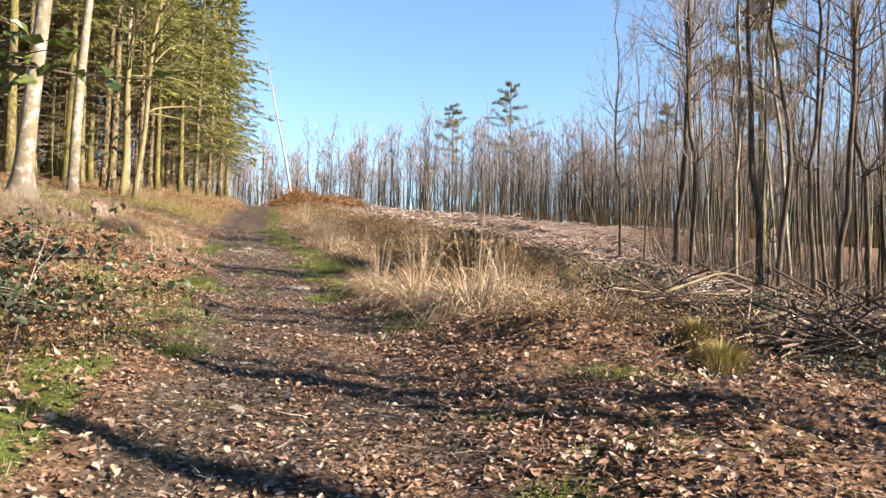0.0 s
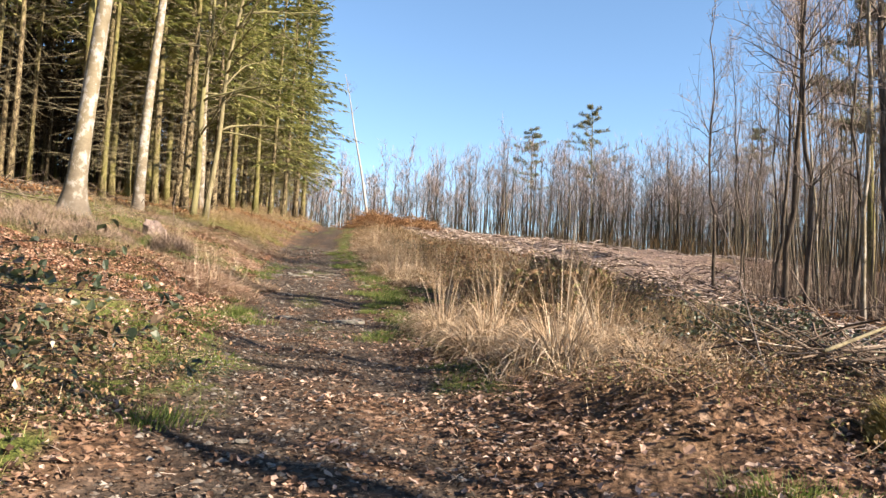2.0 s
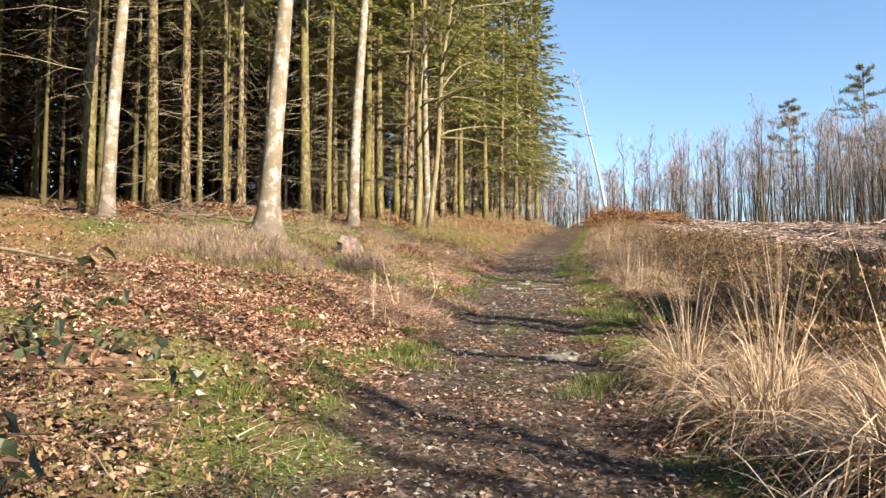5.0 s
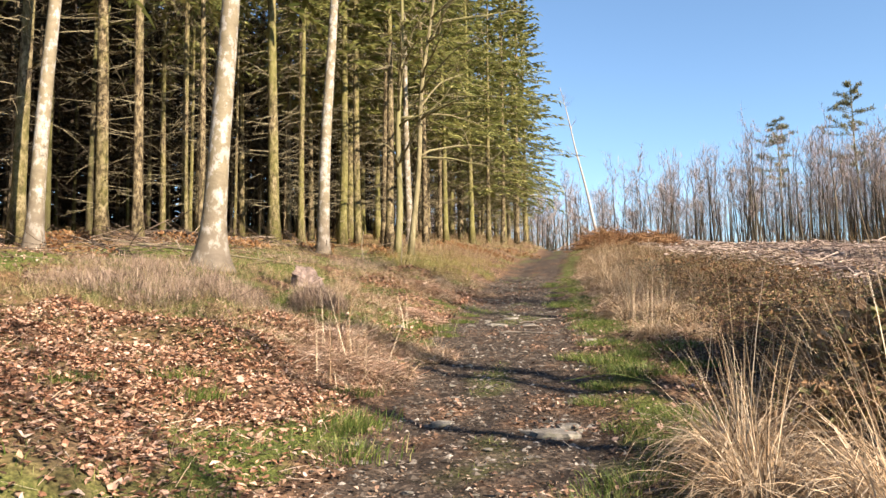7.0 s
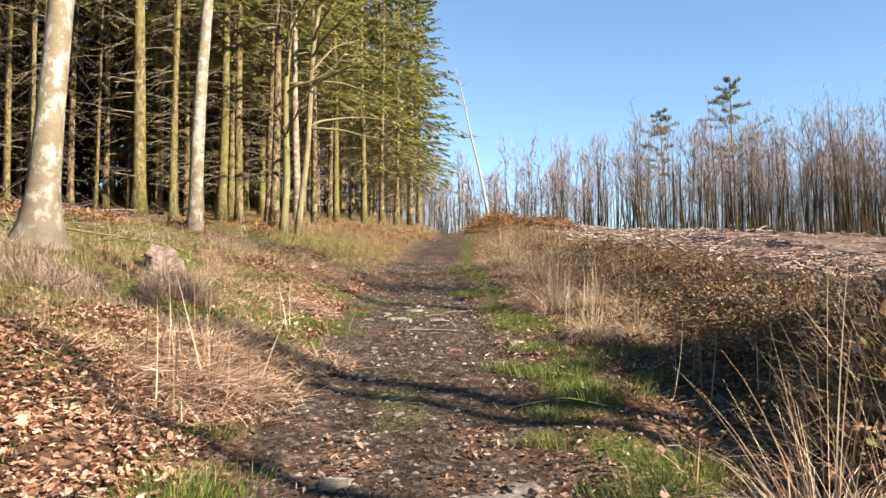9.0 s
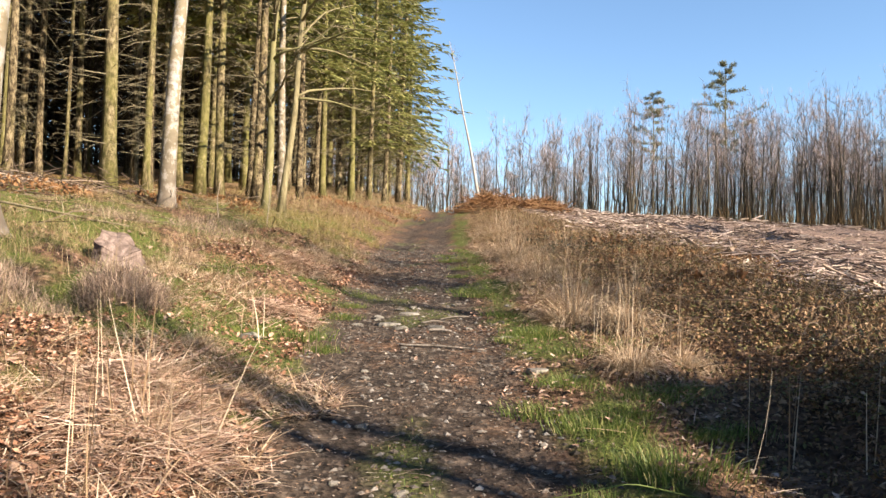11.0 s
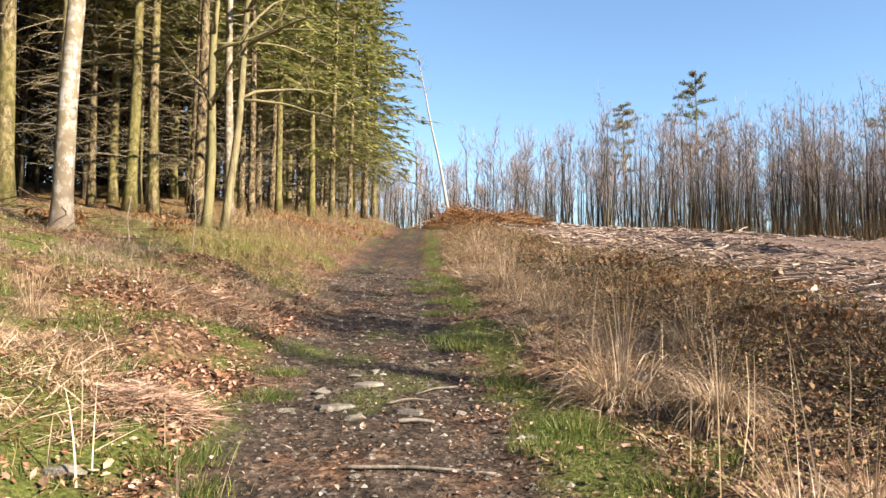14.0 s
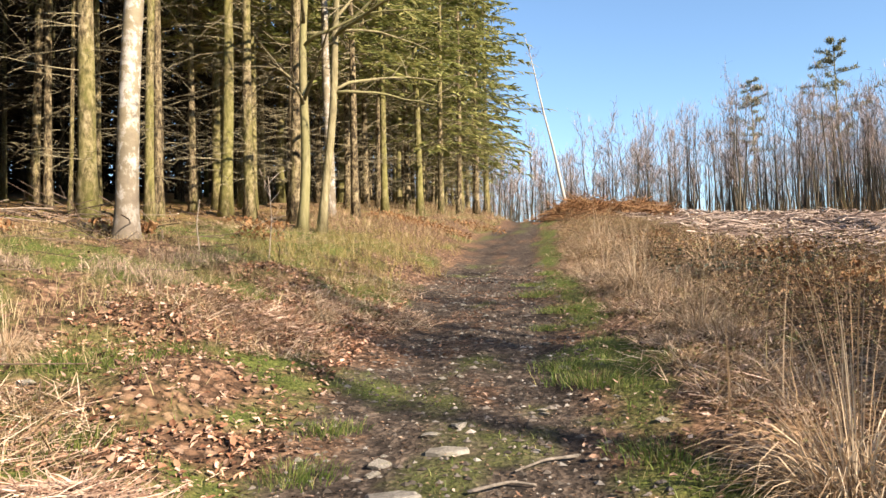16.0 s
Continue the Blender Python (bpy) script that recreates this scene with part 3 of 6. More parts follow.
# forked mossy tree with bare boughs reaching over the verge
fork = thing("forked_tree", on_land(-7.25, 32.0, .05), "forked mossy broadleaf tree with long bare boughs", "tree")
for k, (lean, off, r) in enumerate((((.7, 0), (-.25, 0), .13), ((1.3, .2), (.22, .1), .115))):
    line = wander(np.random.default_rng(60 + k), 13, 18, lean, .12) + np.array([off[0], off[1], 0])
    part("trunk", trunk_mesh("trunk", line, r, .03, M_FORK, 9, .35), fork)
    fr = np.random.default_rng(70 + k)
    heap, tw = Heap(), Heap()
    m = 13
    z = np.sort(fr.uniform(3.2, 12, m))
    az = fr.uniform(-1.5, 1.2, m)
    ln = fr.uniform(1.6, 4.4, m)
    c = curves_from(fr, at_height(line, z), az, fr.uniform(.15, .75, m), ln, 8, -.15, .13)
    for row in c:
        one = Heap()
        tubes(one, row[None], np.linspace(.05, .008, 8)[None], 6)
        part("bough", one.mesh("bough", M_FORK, True), fork)
    kk = np.repeat(np.arange(m), 9)
    c2 = curves_from(fr, c[kk, fr.integers(2, 8, len(kk))], az[kk] + fr.normal(0, .8, len(kk)), fr.normal(.2, .4, len(kk)), fr.uniform(.4, 1.6, len(kk)), 4, 0, .16)
    tubes(tw, c2, np.linspace(.012, .003, 4)[None] * np.ones((len(kk), 1)), 3)
    tagged(part("twig_spray", tw.mesh("twigs", M_DEAD), fork), kind="stuff")

# spruces: three kinds, by how low the live crown hangs
HIGH = [spruce_meshes(s, 7.0, 21, 1.05) for s in (11, 12, 13)]
# INNER and DEEP wear the copies of bark, twig and needle darkened for shade
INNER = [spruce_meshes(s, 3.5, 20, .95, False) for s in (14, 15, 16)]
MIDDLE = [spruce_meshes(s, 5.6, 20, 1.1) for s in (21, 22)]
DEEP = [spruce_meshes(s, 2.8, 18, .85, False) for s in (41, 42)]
LOW = [spruce_meshes(s, 3.2, 19, 1.25) for s in (31, 32)]
FRONT = [(-9.9, 27.2, .33), (-11.6, 19.1, .29), (-12.8, 23.2, .36), (-11.6, 23.0, .27), (-15.2, 29.4, .24), (-12.4, 26.4, .2), (-11.4, 25.6, .2),
         (-12.8, 34.4, .2), (-9.3, 33.0, .3), (-9.0, 35.2, .32), (-12.2, 35.3, .25), (-9.8, 32.6, .33), (-8.3, 33.6, .33), (-9.0, 44.6, .3),
         (-8.2, 42.6, .33), (-7.6, 46.2, .34), (-7.0, 48.0, .3), (-6.6, 50.4, .3), (-12.9, 38.2, .26), (-12.7, 39.7, .28), (-13.5, 43.2, .25),
         (-14.4, 47.2, .25), (-11.0, 40.4, .27), (-17.2, 34.8, .26), (-15.6, 33.4, .24), (-15.3, 35.2, .22), (-8.4, 39.4, .3), (-10.1, 29.6, .22),
         (-6.9, 53.0, .3), (-6.5, 55.6, .32), (-6.9, 58.2, .3), (-6.6, 60.8, .32), (-6.8, 63.4, .3), (-10.6, 30.8, .2)]
spots = [(x, y, d) for x, y, d in FRONT]
for gy_ in np.arange(6, 78, 2.6):
    for gx_ in np.arange(-27, -6.5, 2.3):
        x, y = gx_ + rng.uniform(-.8, .8), gy_ + rng.uniform(-.8, .8)
        s = float(across(x, y))
        edge = np.interp(y, [4, 14, 20, 30, 40, 64], [-14.5, -13.5, -13, -11, -6.2, -4.6])
        if s < edge and min((x - a) ** 2 + (y - b) ** 2 for a, b, _ in spots) > 1.4 and len(spots) < 285:
            spots.append((x, y, rng.uniform(.11, .2)))
for k, (x, y, d) in enumerate(spots):
    s = float(across(x, y))
    if y > 47 and s > -7:
        kind, low = LOW[k % 2], "low-hanging green crown"
    elif y > 36 and s > -11:
        kind, low = MIDDLE[k % 2], "green crown reaching halfway down"
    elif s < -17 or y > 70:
        kind, low = DEEP[k % 2], "dense crown in a shade-dark colour"
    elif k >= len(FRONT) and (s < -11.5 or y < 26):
        kind, low = INNER[k % 3], "dead lower branches in shade-dark colours"
    else:
        kind, low = HIGH[k % 3], "bare dead lower branches"
    m = on_land(x, y, .06, rng.uniform(0, 6.28)) @ Matrix.Diagonal((d / .3, d / .3, 1, 1)) @ Matrix.Scale(rng.uniform(.93, 1.07), 4)
    if kind is LOW[k % 2] or kind is MIDDLE[k % 2]:
        m = on_land(x, y, .06, rng.uniform(0, 6.28), rng.uniform(.9, 1.08))
    spruce(kind, m, "straight spruce trunk with " + low)


def deep_forest():
    """The dense rest of the plantation, past counting, that closes it behind the nearer trunks."""
    r = np.random.default_rng(880)
    np.random.seed(880)
    trunks, crowns = Heap(), Heap()
    m = 470
    y = np.where(r.uniform(0, 1, m) < .7, r.uniform(-4, 96, m), r.uniform(8, 52, m))
    s_ = np.where(y > 80, r.uniform(-40, -8, m), -np.interp(y, [0, 10, 80], [15, 22, 22]) - r.uniform(0, 1, m) ** 1.4 * 26)
    x = np.interp(y, AXIS_Y, AXIS_X) + s_
    z = land(x, y)
    ht = r.uniform(14, 19, m)
    t = np.linspace(0, 1, 3)
    line = np.stack([x[:, None] + 0 * t, y[:, None] + 0 * t, z[:, None] - .1 + ht[:, None] * t], -1)
    tubes(trunks, line, r.uniform(.08, .12, m)[:, None] * np.linspace(1, .2, 3)[None], 6)
    k = np.repeat(np.arange(m), 260)
    u = r.uniform(.02, 1, len(k))
    rad = (1 - u) * 1.9 * r.uniform(.3, 1.15, len(k)) + .1
    az = r.uniform(0, 6.283, len(k))
    b = np.stack([x[k] + rad * np.cos(az), y[k] + rad * np.sin(az), z[k] + u * ht[k]], -1)
    # lower sprays take a near-black brown that holds the forest's shade
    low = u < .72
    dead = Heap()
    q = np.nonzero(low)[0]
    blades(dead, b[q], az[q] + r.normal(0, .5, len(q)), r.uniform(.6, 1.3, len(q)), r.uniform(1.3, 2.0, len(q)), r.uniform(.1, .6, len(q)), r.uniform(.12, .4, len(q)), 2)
    k, b, az = k[~low], b[~low], az[~low]
    blades(crowns, b, az + r.normal(0, .5, len(k)), r.uniform(.5, 1.0, len(k)), r.uniform(1.4, 2.1, len(k)), r.uniform(.1, .6, len(k)), r.uniform(.3, .55, len(k)), 2)
    ob = thing("deep_forest", Matrix(), "dense dark spruce plantation behind the front trunks", "forest", kind="stuff")
    # dark bark instead of spruce bark: the trunks' shade is in their colour
    tagged(part("trunk_mass", trunks.mesh("trunk_mass", M_OAK, True), ob), kind="stuff")
    tagged(part("crown_mass", crowns.mesh("crown_mass", M_SHADE_NEEDLE), ob), kind="stuff")
    tagged(part("shade_dark_branch_mass", dead.mesh("shade_dark_branch_mass", M_SHADE_TWIG), ob, "dead lower branches coloured dark for the forest shade"), kind="stuff")


deep_forest()

# bare trees of the wood beside the cleared slope
KINDS = [bare_meshes(201, 13, .1, M_OAK, (.5, .1), .2, 26, .22, 1.05, 6, bits=4, ascend=.62, crook=.085), bare_meshes(202, 15, .11, M_OAK, (-.6, .3), .24, 26, .25, .95, 6, ascend=.6, crook=.09),
         bare_meshes(203, 14, .09, M_OAK, (.2, -.45), .2, 24, .25, .9, 6, ascend=.65, crook=.08), bare_meshes(204, 12, .065, M_FAR, (.2, .3), .2, 22, .3, .8, 5, crook=.05),
         bare_meshes(205, 15, .075, M_BIRCH, (.5, .1), .2, 20, .45, .7, 5, crook=.05)]
PLAIN = [bare_meshes(211, 13, .075, M_OAK, (.6, .2), .25, 14, .3, .9, 4, 5, .8, 2), bare_meshes(212, 14, .08, M_FAR, (-.5, .3), .25, 14, .3, .9, 4, 5, .8, 2),
         bare_meshes(213, 13, .065, M_FAR, (.3, -.4), .2, 13, .35, .8, 4, 5, .8, 2), bare_meshes(214, 14, .065, M_BIRCH, (.3, -.4), .2, 12, .4, .7, 4, 5, .8, 2)]
SIDE = [(13.4, 31.5, 0), (15.0, 32.5, 2), (10.4, 20.5, 1), (9.5, 17.8, 0), (14.2, 25.2, 4), (11.5, 19.3, 2), (9.6, 15.0, 1), (11.4, 16.5, 4), (10.4, 14.4, 0),
        (14.4, 28.6, 1), (16.6, 31.0, 4), (16.6, 24.0, 2), (18.6, 39.6, 3), (20.0, 39.5, 2), (13.6, 20.4, 4), (9.35, 14.0, 2), (10.75, 14.1, 1), (11.6, 14.2, 0), (9.5, 15.8, 4)]
for gy_ in np.arange(15, 80, 3.0):
    for gx_ in np.arange(12, 52, 3.0):
        x, y = gx_ + rng.uniform(-1.3, 1.3), gy_ + rng.uniform(-1.3, 1.3)
        if x > np.interp(y, [12, 22, 30, 45, 74], [14, 16, 18.5, 24, 31]) and min((x - a) ** 2 + (y - b) ** 2 for a, b, _ in SIDE) > 3 and len(SIDE) < 165 and (y > 36 or rng.uniform() < .4):
            SIDE.append((x, y, int(rng.choice([0, 1, 2, 3, 3, 4]))))
# unseen trees, added so that their trunk shadows cross the track and bank
SHADY = [(9.5, 7.9, 1), (10.9, 7.8, 0), (9.6, 6.1, 1), (11.5, 12.4, 3), (11.6, 1.2, 2), (11.2, 1.6, 1), (12.6, .2, 0), (10.1, -1.2, 1), (12.0, -2.2, 2), (11.8, -.7, 0), (9.4, -2.3, 1), (12.4, -4, 2), (15.5, 8.2, 0), (16.5, 2.0, 1), (14, -9, 2), (18, -3, 0), (13.8, 5.3, 2), (13.2, 9.6, 1)]
SIDE += SHADY
POLES = [bare_meshes(s_, 15, r_, M_OAK, (.4, .2), .15, 9, .5, .6, 3, 8, .9, 1, crook=.05) for s_, r_ in ((221, .13), (222, .15), (223, .12))]
for _ in range(14):
    y = rng.uniform(14, 27)
    SIDE.insert(40, (float(np.interp(y, [14, 27], [11, 14])) + rng.uniform(0, 7), y, 3))
THIN = []
for _ in range(60):
    y = rng.uniform(15, 40)
    THIN.append((float(np.interp(y, [12, 22, 30, 45], [9.5, 12.5, 15.5, 22])) + rng.uniform(0, 1) ** 1.3 * 15, y, 3))
SIDE += THIN
for n_, (x, y, k) in enumerate(SIDE):
    m = on_land(x, y, .06, rng.uniform(0, 6.28), rng.uniform(.85, 1.15) * (.62 if 40 <= n_ < 54 else 1))
    if n_ < 19:
        m = m @ Matrix.Diagonal((.68, .68, 1, 1))
    if (x, y, k) in SHADY and y > 5:
        m = m @ Matrix.Diagonal((1.25, 1.25, .92, 1))
    if (x, y, k) in THIN:
        m = m @ Matrix.Diagonal((.6, .6, .95, 1))
    far = n_ > 18 and (x, y, k) not in SHADY
    if k == 4:
        bare_tree("birch_tree", PLAIN[3] if far else KINDS[4], m, "slim leafless birch with pale bark", "birches of the bare wood")
    else:
        bare_tree("bare_tree", PLAIN[n_ % 3] if far else POLES[n_ % 3] if (x, y, k) in SHADY else KINDS[k], m, "slim leafless tree with dark crooked stem", "bare trees beside the clearing")


def far_wood():
    """The pole wood beyond the crest, past counting."""
    r = np.random.default_rng(77)
    trunks, limbs, twigs = Heap(), Heap(), Heap()
    m = 1950
    x = np.where(r.uniform(0, 1, m) < .62, r.uniform(-45, 95, m), r.uniform(22, 95, m))
    x = x + np.sin(x * 1.7) * .9
    y = np.interp(x, [-45, 0, 30, 60, 95], [88, 86, 82, 76, 66]) + r.uniform(0, 1, m) ** 1.2 * 40
    ht = np.interp(x, [-45, -5, 12, 30, 95], [10.5, 11.4, 13.8, 15.4, 14.4]) * r.uniform(.74, 1.05, m)
    z0 = land(x, y) - .1
    t = np.linspace(0, 1, 8)
    lean = r.normal(0, .45, (m, 2))
    kink = np.cumsum(r.normal(0, .1, (m, 8, 2)), 1)
    line = np.stack([x[:, None] + lean[:, :1] * t + kink[:, :, 0], y[:, None] + lean[:, 1:] * t + kink[:, :, 1], z0[:, None] + ht[:, None] * t], -1)
    rad = ((.06 + .08 * r.uniform(0, 1, m) ** 1.7)[:, None]) * np.array([1, .92, .82, .66, .45, .26, .12, .05])[None]
    tubes(trunks, line, rad, 5)
    k = np.repeat(np.arange(m), 9)
    f = r.uniform(.3, .97, len(k)) ** .75 * 6.999
    i = f.astype(int)
    st = line[k, i] + (line[k, i + 1] - line[k, i]) * (f - i)[:, None]
    az = r.uniform(0, 6.283, len(k))
    ln = ht[k] * r.uniform(.07, .2, len(k)) * np.interp(f, [2, 5, 7], [1.05, 1.1, .55])
    c = curves_from(r, st, az, .75 + r.normal(0, .3, len(k)), ln, 4, .35, .16)
    tubes(limbs, c, np.array([.024, .017, .01, .004])[None] * np.ones((len(k), 1)), 3)
    k1 = np.repeat(np.arange(len(k)), 2)
    c1 = curves_from(r, c[k1, r.integers(1, 4, len(k1))], az[k1] + r.normal(0, .9, len(k1)), r.normal(.8, .35, len(k1)), ln[k1] * r.uniform(.35, .75, len(k1)), 3, .2, .14)
    k2 = np.repeat(np.arange(len(k1)), 13)
    blades(twigs, c1[:, 0], az[k1], np.linalg.norm(c1[:, 2] - c1[:, 0], axis=1), r.uniform(.3, 1.0, len(k1)), r.normal(0, .3, len(k1)), np.full(len(k1), .034), 2)
    b = c1[k2, r.integers(0, 3, len(k2))]
    blades(twigs, b, r.uniform(0, 6.283, len(k2)), r.uniform(.25, 1.0, len(k2)), r.uniform(.0, 1.35, len(k2)), r.normal(0, .4, len(k2)), r.uniform(.018, .03, len(k2)), 1)
    px = r.uniform(-45, 95, 1500)
    py = np.interp(px, [-45, 0, 30, 60, 95], [88, 86, 82, 76, 66]) + r.uniform(0, 42, 1500)
    tall = r.uniform(5, 10, 1500)
    up = np.linspace(0, 1, 4)
    bend = np.cumsum(r.normal(0, .12, (1500, 4, 2)), 1)
    pole = np.stack([px[:, None] + bend[:, :, 0], py[:, None] + bend[:, :, 1], (land(px, py) - .1)[:, None] + tall[:, None] * up], -1)
    tubes(trunks, pole, r.uniform(.03, .07, 1500)[:, None] * np.linspace(1, .2, 4)[None], 4)
    n = 7500
    bx = r.uniform(-30, 95, n)
    by = np.interp(bx, [-45, 0, 30, 60, 95], [86, 84, 80, 74, 64]) + r.uniform(0, 1, n) ** 1.3 * 40
    tall = np.interp(bx, [-30, 5, 25, 60], [1.2, 2.8, 4.8, 5.6])
    kb = np.repeat(np.arange(n), 9)
    scrub = Heap()
    blades(scrub, np.stack([bx, by, land(bx, by) - .05], -1)[kb] + r.normal(0, .3, (len(kb), 3)) * (1, 1, 0), r.uniform(0, 6.283, len(kb)), r.uniform(.4, 1.1, len(kb)) * tall[kb], r.uniform(0, .7, len(kb)), r.normal(0, .5, len(kb)), r.uniform(.03, .07, len(kb)), 1)
    ob = thing("far_wood", Matrix(), "leafless grey-brown pole wood behind the cleared crest", "wood", kind="stuff")
    tagged(part("trunks", trunks.mesh("trunks", M_FAR, True), ob), kind="stuff")
    tagged(part("limb_spray", limbs.mesh("limbs", M_FAR), ob), kind="stuff")
    tagged(part("twig_spray", twigs.mesh("twig_spray", M_HAZE), ob), kind="stuff")
    tagged(part("undergrowth", scrub.mesh("undergrowth", M_SCRUB), ob, "low brown and olive scrub"), kind="stuff")


far_wood()


def pine_tree(x, y, h, seed, first=.55, spread=1.0):
    r = np.random.default_rng(seed)
    ob = thing("pine_tree", on_land(x, y, .1), "tall dark pine rising over the bare wood", "tree", "tall pines")
    line = wander(r, h, 14, (-.6, 0), .1)
    part("trunk", trunk_mesh("trunk", line, .24, .03, M_SPRUCE, 8), ob)
    wood, green = Heap(), Heap()
    m = 38
    z = np.sort(r.uniform(first * h, h * .985, m))
    ln = np.interp(z / h, [first, first + .12, 1], [2.2, 3.6, .7]) * r.uniform(.35, 1.35, m) * spread
    az = r.uniform(0, 6.283, m)
    c = curves_from(r, at_height(line, z), az, r.uniform(.0, .4, m), ln, 5, .1, .08)
    tubes(wood, c, np.linspace(.05, .012, 5)[None] * np.ones((m, 1)), 4)
    k = np.repeat(np.arange(m), 150)
    f = (1 - .75 * r.uniform(0, 1, len(k)) ** 1.6) * 3.999
    i = f.astype(int)
    b = c[k, i] + (c[k, i + 1] - c[k, i]) * (f - i)[:, None] + r.normal(0, .2, (len(k), 3)) * (1, 1, .6)
    blades(green, b, r.uniform(0, 6.283, len(k)), r.uniform(.25, .5, len(k)), r.uniform(.2, 1.8, len(k)), r.uniform(0, .5, len(k)), r.uniform(.06, .12, len(k)), 1)
    crown = tagged(part("crown", green.mesh("needles", M_PINE), ob, "tiers of dark green needles"), kind="stuff")
    tagged(part("branch", wood.mesh("branch", M_DEAD), crown), kind="stuff")


pine_tree(29.9, 111, 27.5, 301, .55, 1.25)
pine_tree(24.9, 134, 29.5, 302, .62, 1.2)
pine_tree(52, 104, 24.5, 303, .6)
pine_tree(60, 98, 24, 304, .6)
pine_tree(25, 39, 17.5, 305, .5, .8)
# unseen pine, added only to throw shade on the ditch hollow and verge
pine_tree(15.9, 6.2, 12, 308, .81, .21)

# the leaning white birch by the crest
M_WHITE = bark_material("white_birch_bark", [(.28, (.2, .18, .16)), (.4, (.36, .34, .31)), (.7, (.56, .53, .5))], 6, (1, 1, 1.4))
lb = bare_meshes(401, 18.4, .18, M_WHITE, (-4.2, 0), .12, 10, .5, .4, 3, 8, .7, 1)
bare_tree("leaning_birch", lb, on_land(-1.35, 81, .1), "slender white birch leaning over the crest", "")
M_ROUGH = flake_material("rough_grass", [(0, (.14, .085, .045)), (.4, (.36, .24, .14)), (.8, (.58, .44, .28)), (1, (.3, .28, .09))], .65, .25)
M_SWARD = flake_material("winter_grass", [(0, (.1, .075, .03)), (.3, (.33, .24, .12)), (.55, (.56, .43, .26)), (.62, (.16, .175, .045)), (.8, (.27, .27, .085)), (1, (.66, .53, .35))], .6, .3)
M_SCRAP = flake_material("litter_scraps", [(0, (.04, .03, .024)), (.5, (.2, .145, .11)), (.8, (.5, .4, .32)), (1, (.78, .68, .58))], .8, 0)
M_HOLLY = flake_material("evergreen_leaf", [(0, (.05, .08, .02)), (.5, (.11, .15, .035)), (1, (.2, .24, .07))], .35, .25, .5)
M_REED = flake_material("broken_stems", [(0, (.17, .095, .06)), (.3, (.4, .25, .175)), (.7, (.64, .46, .35)), (1, (.84, .68, .55))], .6, .12, tone=0.827)
M_GREY = bark_material("weathered_wood", [(.3, (.09, .075, .06)), (.5, (.2, .175, .15)), (.75, (.33, .29, .26))], 14, (1, 1, .5))
M_STUMP = bark_material("weathered_stump", [(.3, (.07, .05, .04)), (.5, (.2, .15, .13)), (.75, (.42, .33, .3))], 16, (1, 1, .4))
M_BRASH = flake_material("cut_branches", [(0, (.045, .032, .024)), (.5, (.12, .085, .064)), (.85, (.22, .165, .125)), (1, (.42, .34, .27))], .85, 0)
M_GRIT = flake_material("track_grit", [(0, (.03, .025, .02)), (.5, (.11, .092, .078)), (.88, (.2, .18, .16)), (1, (.36, .335, .305))], .85, 0)
LEAF_PLAIN = np.array([(0, 0, 0), (-.3, .45, .1), (0, 1, -.06), (.3, .45, .1), (0, .5, -.02)])


# ---- ground cover ----
def scatter(r, n, s_lo, s_hi, y_lo, y_hi, power=1.0):
    """Places on both sides of the track, denser towards y_lo when power is over 1."""
    y = y_lo + (y_hi - y_lo) * r.uniform(0, 1, n) ** power
    x = np.interp(y, AXIS_Y, AXIS_X) + r.uniform(s_lo, s_hi, n)
    return x, y


def stand(x, y, lift=0.0):
    return np.stack([x, y, land(x, y) + lift], -1)


def stuff(name, heap, mat, label, category, smooth=False):
    ob = new(name, heap.mesh(name, mat, smooth))
    return tagged(ob, label, category, kind="stuff")


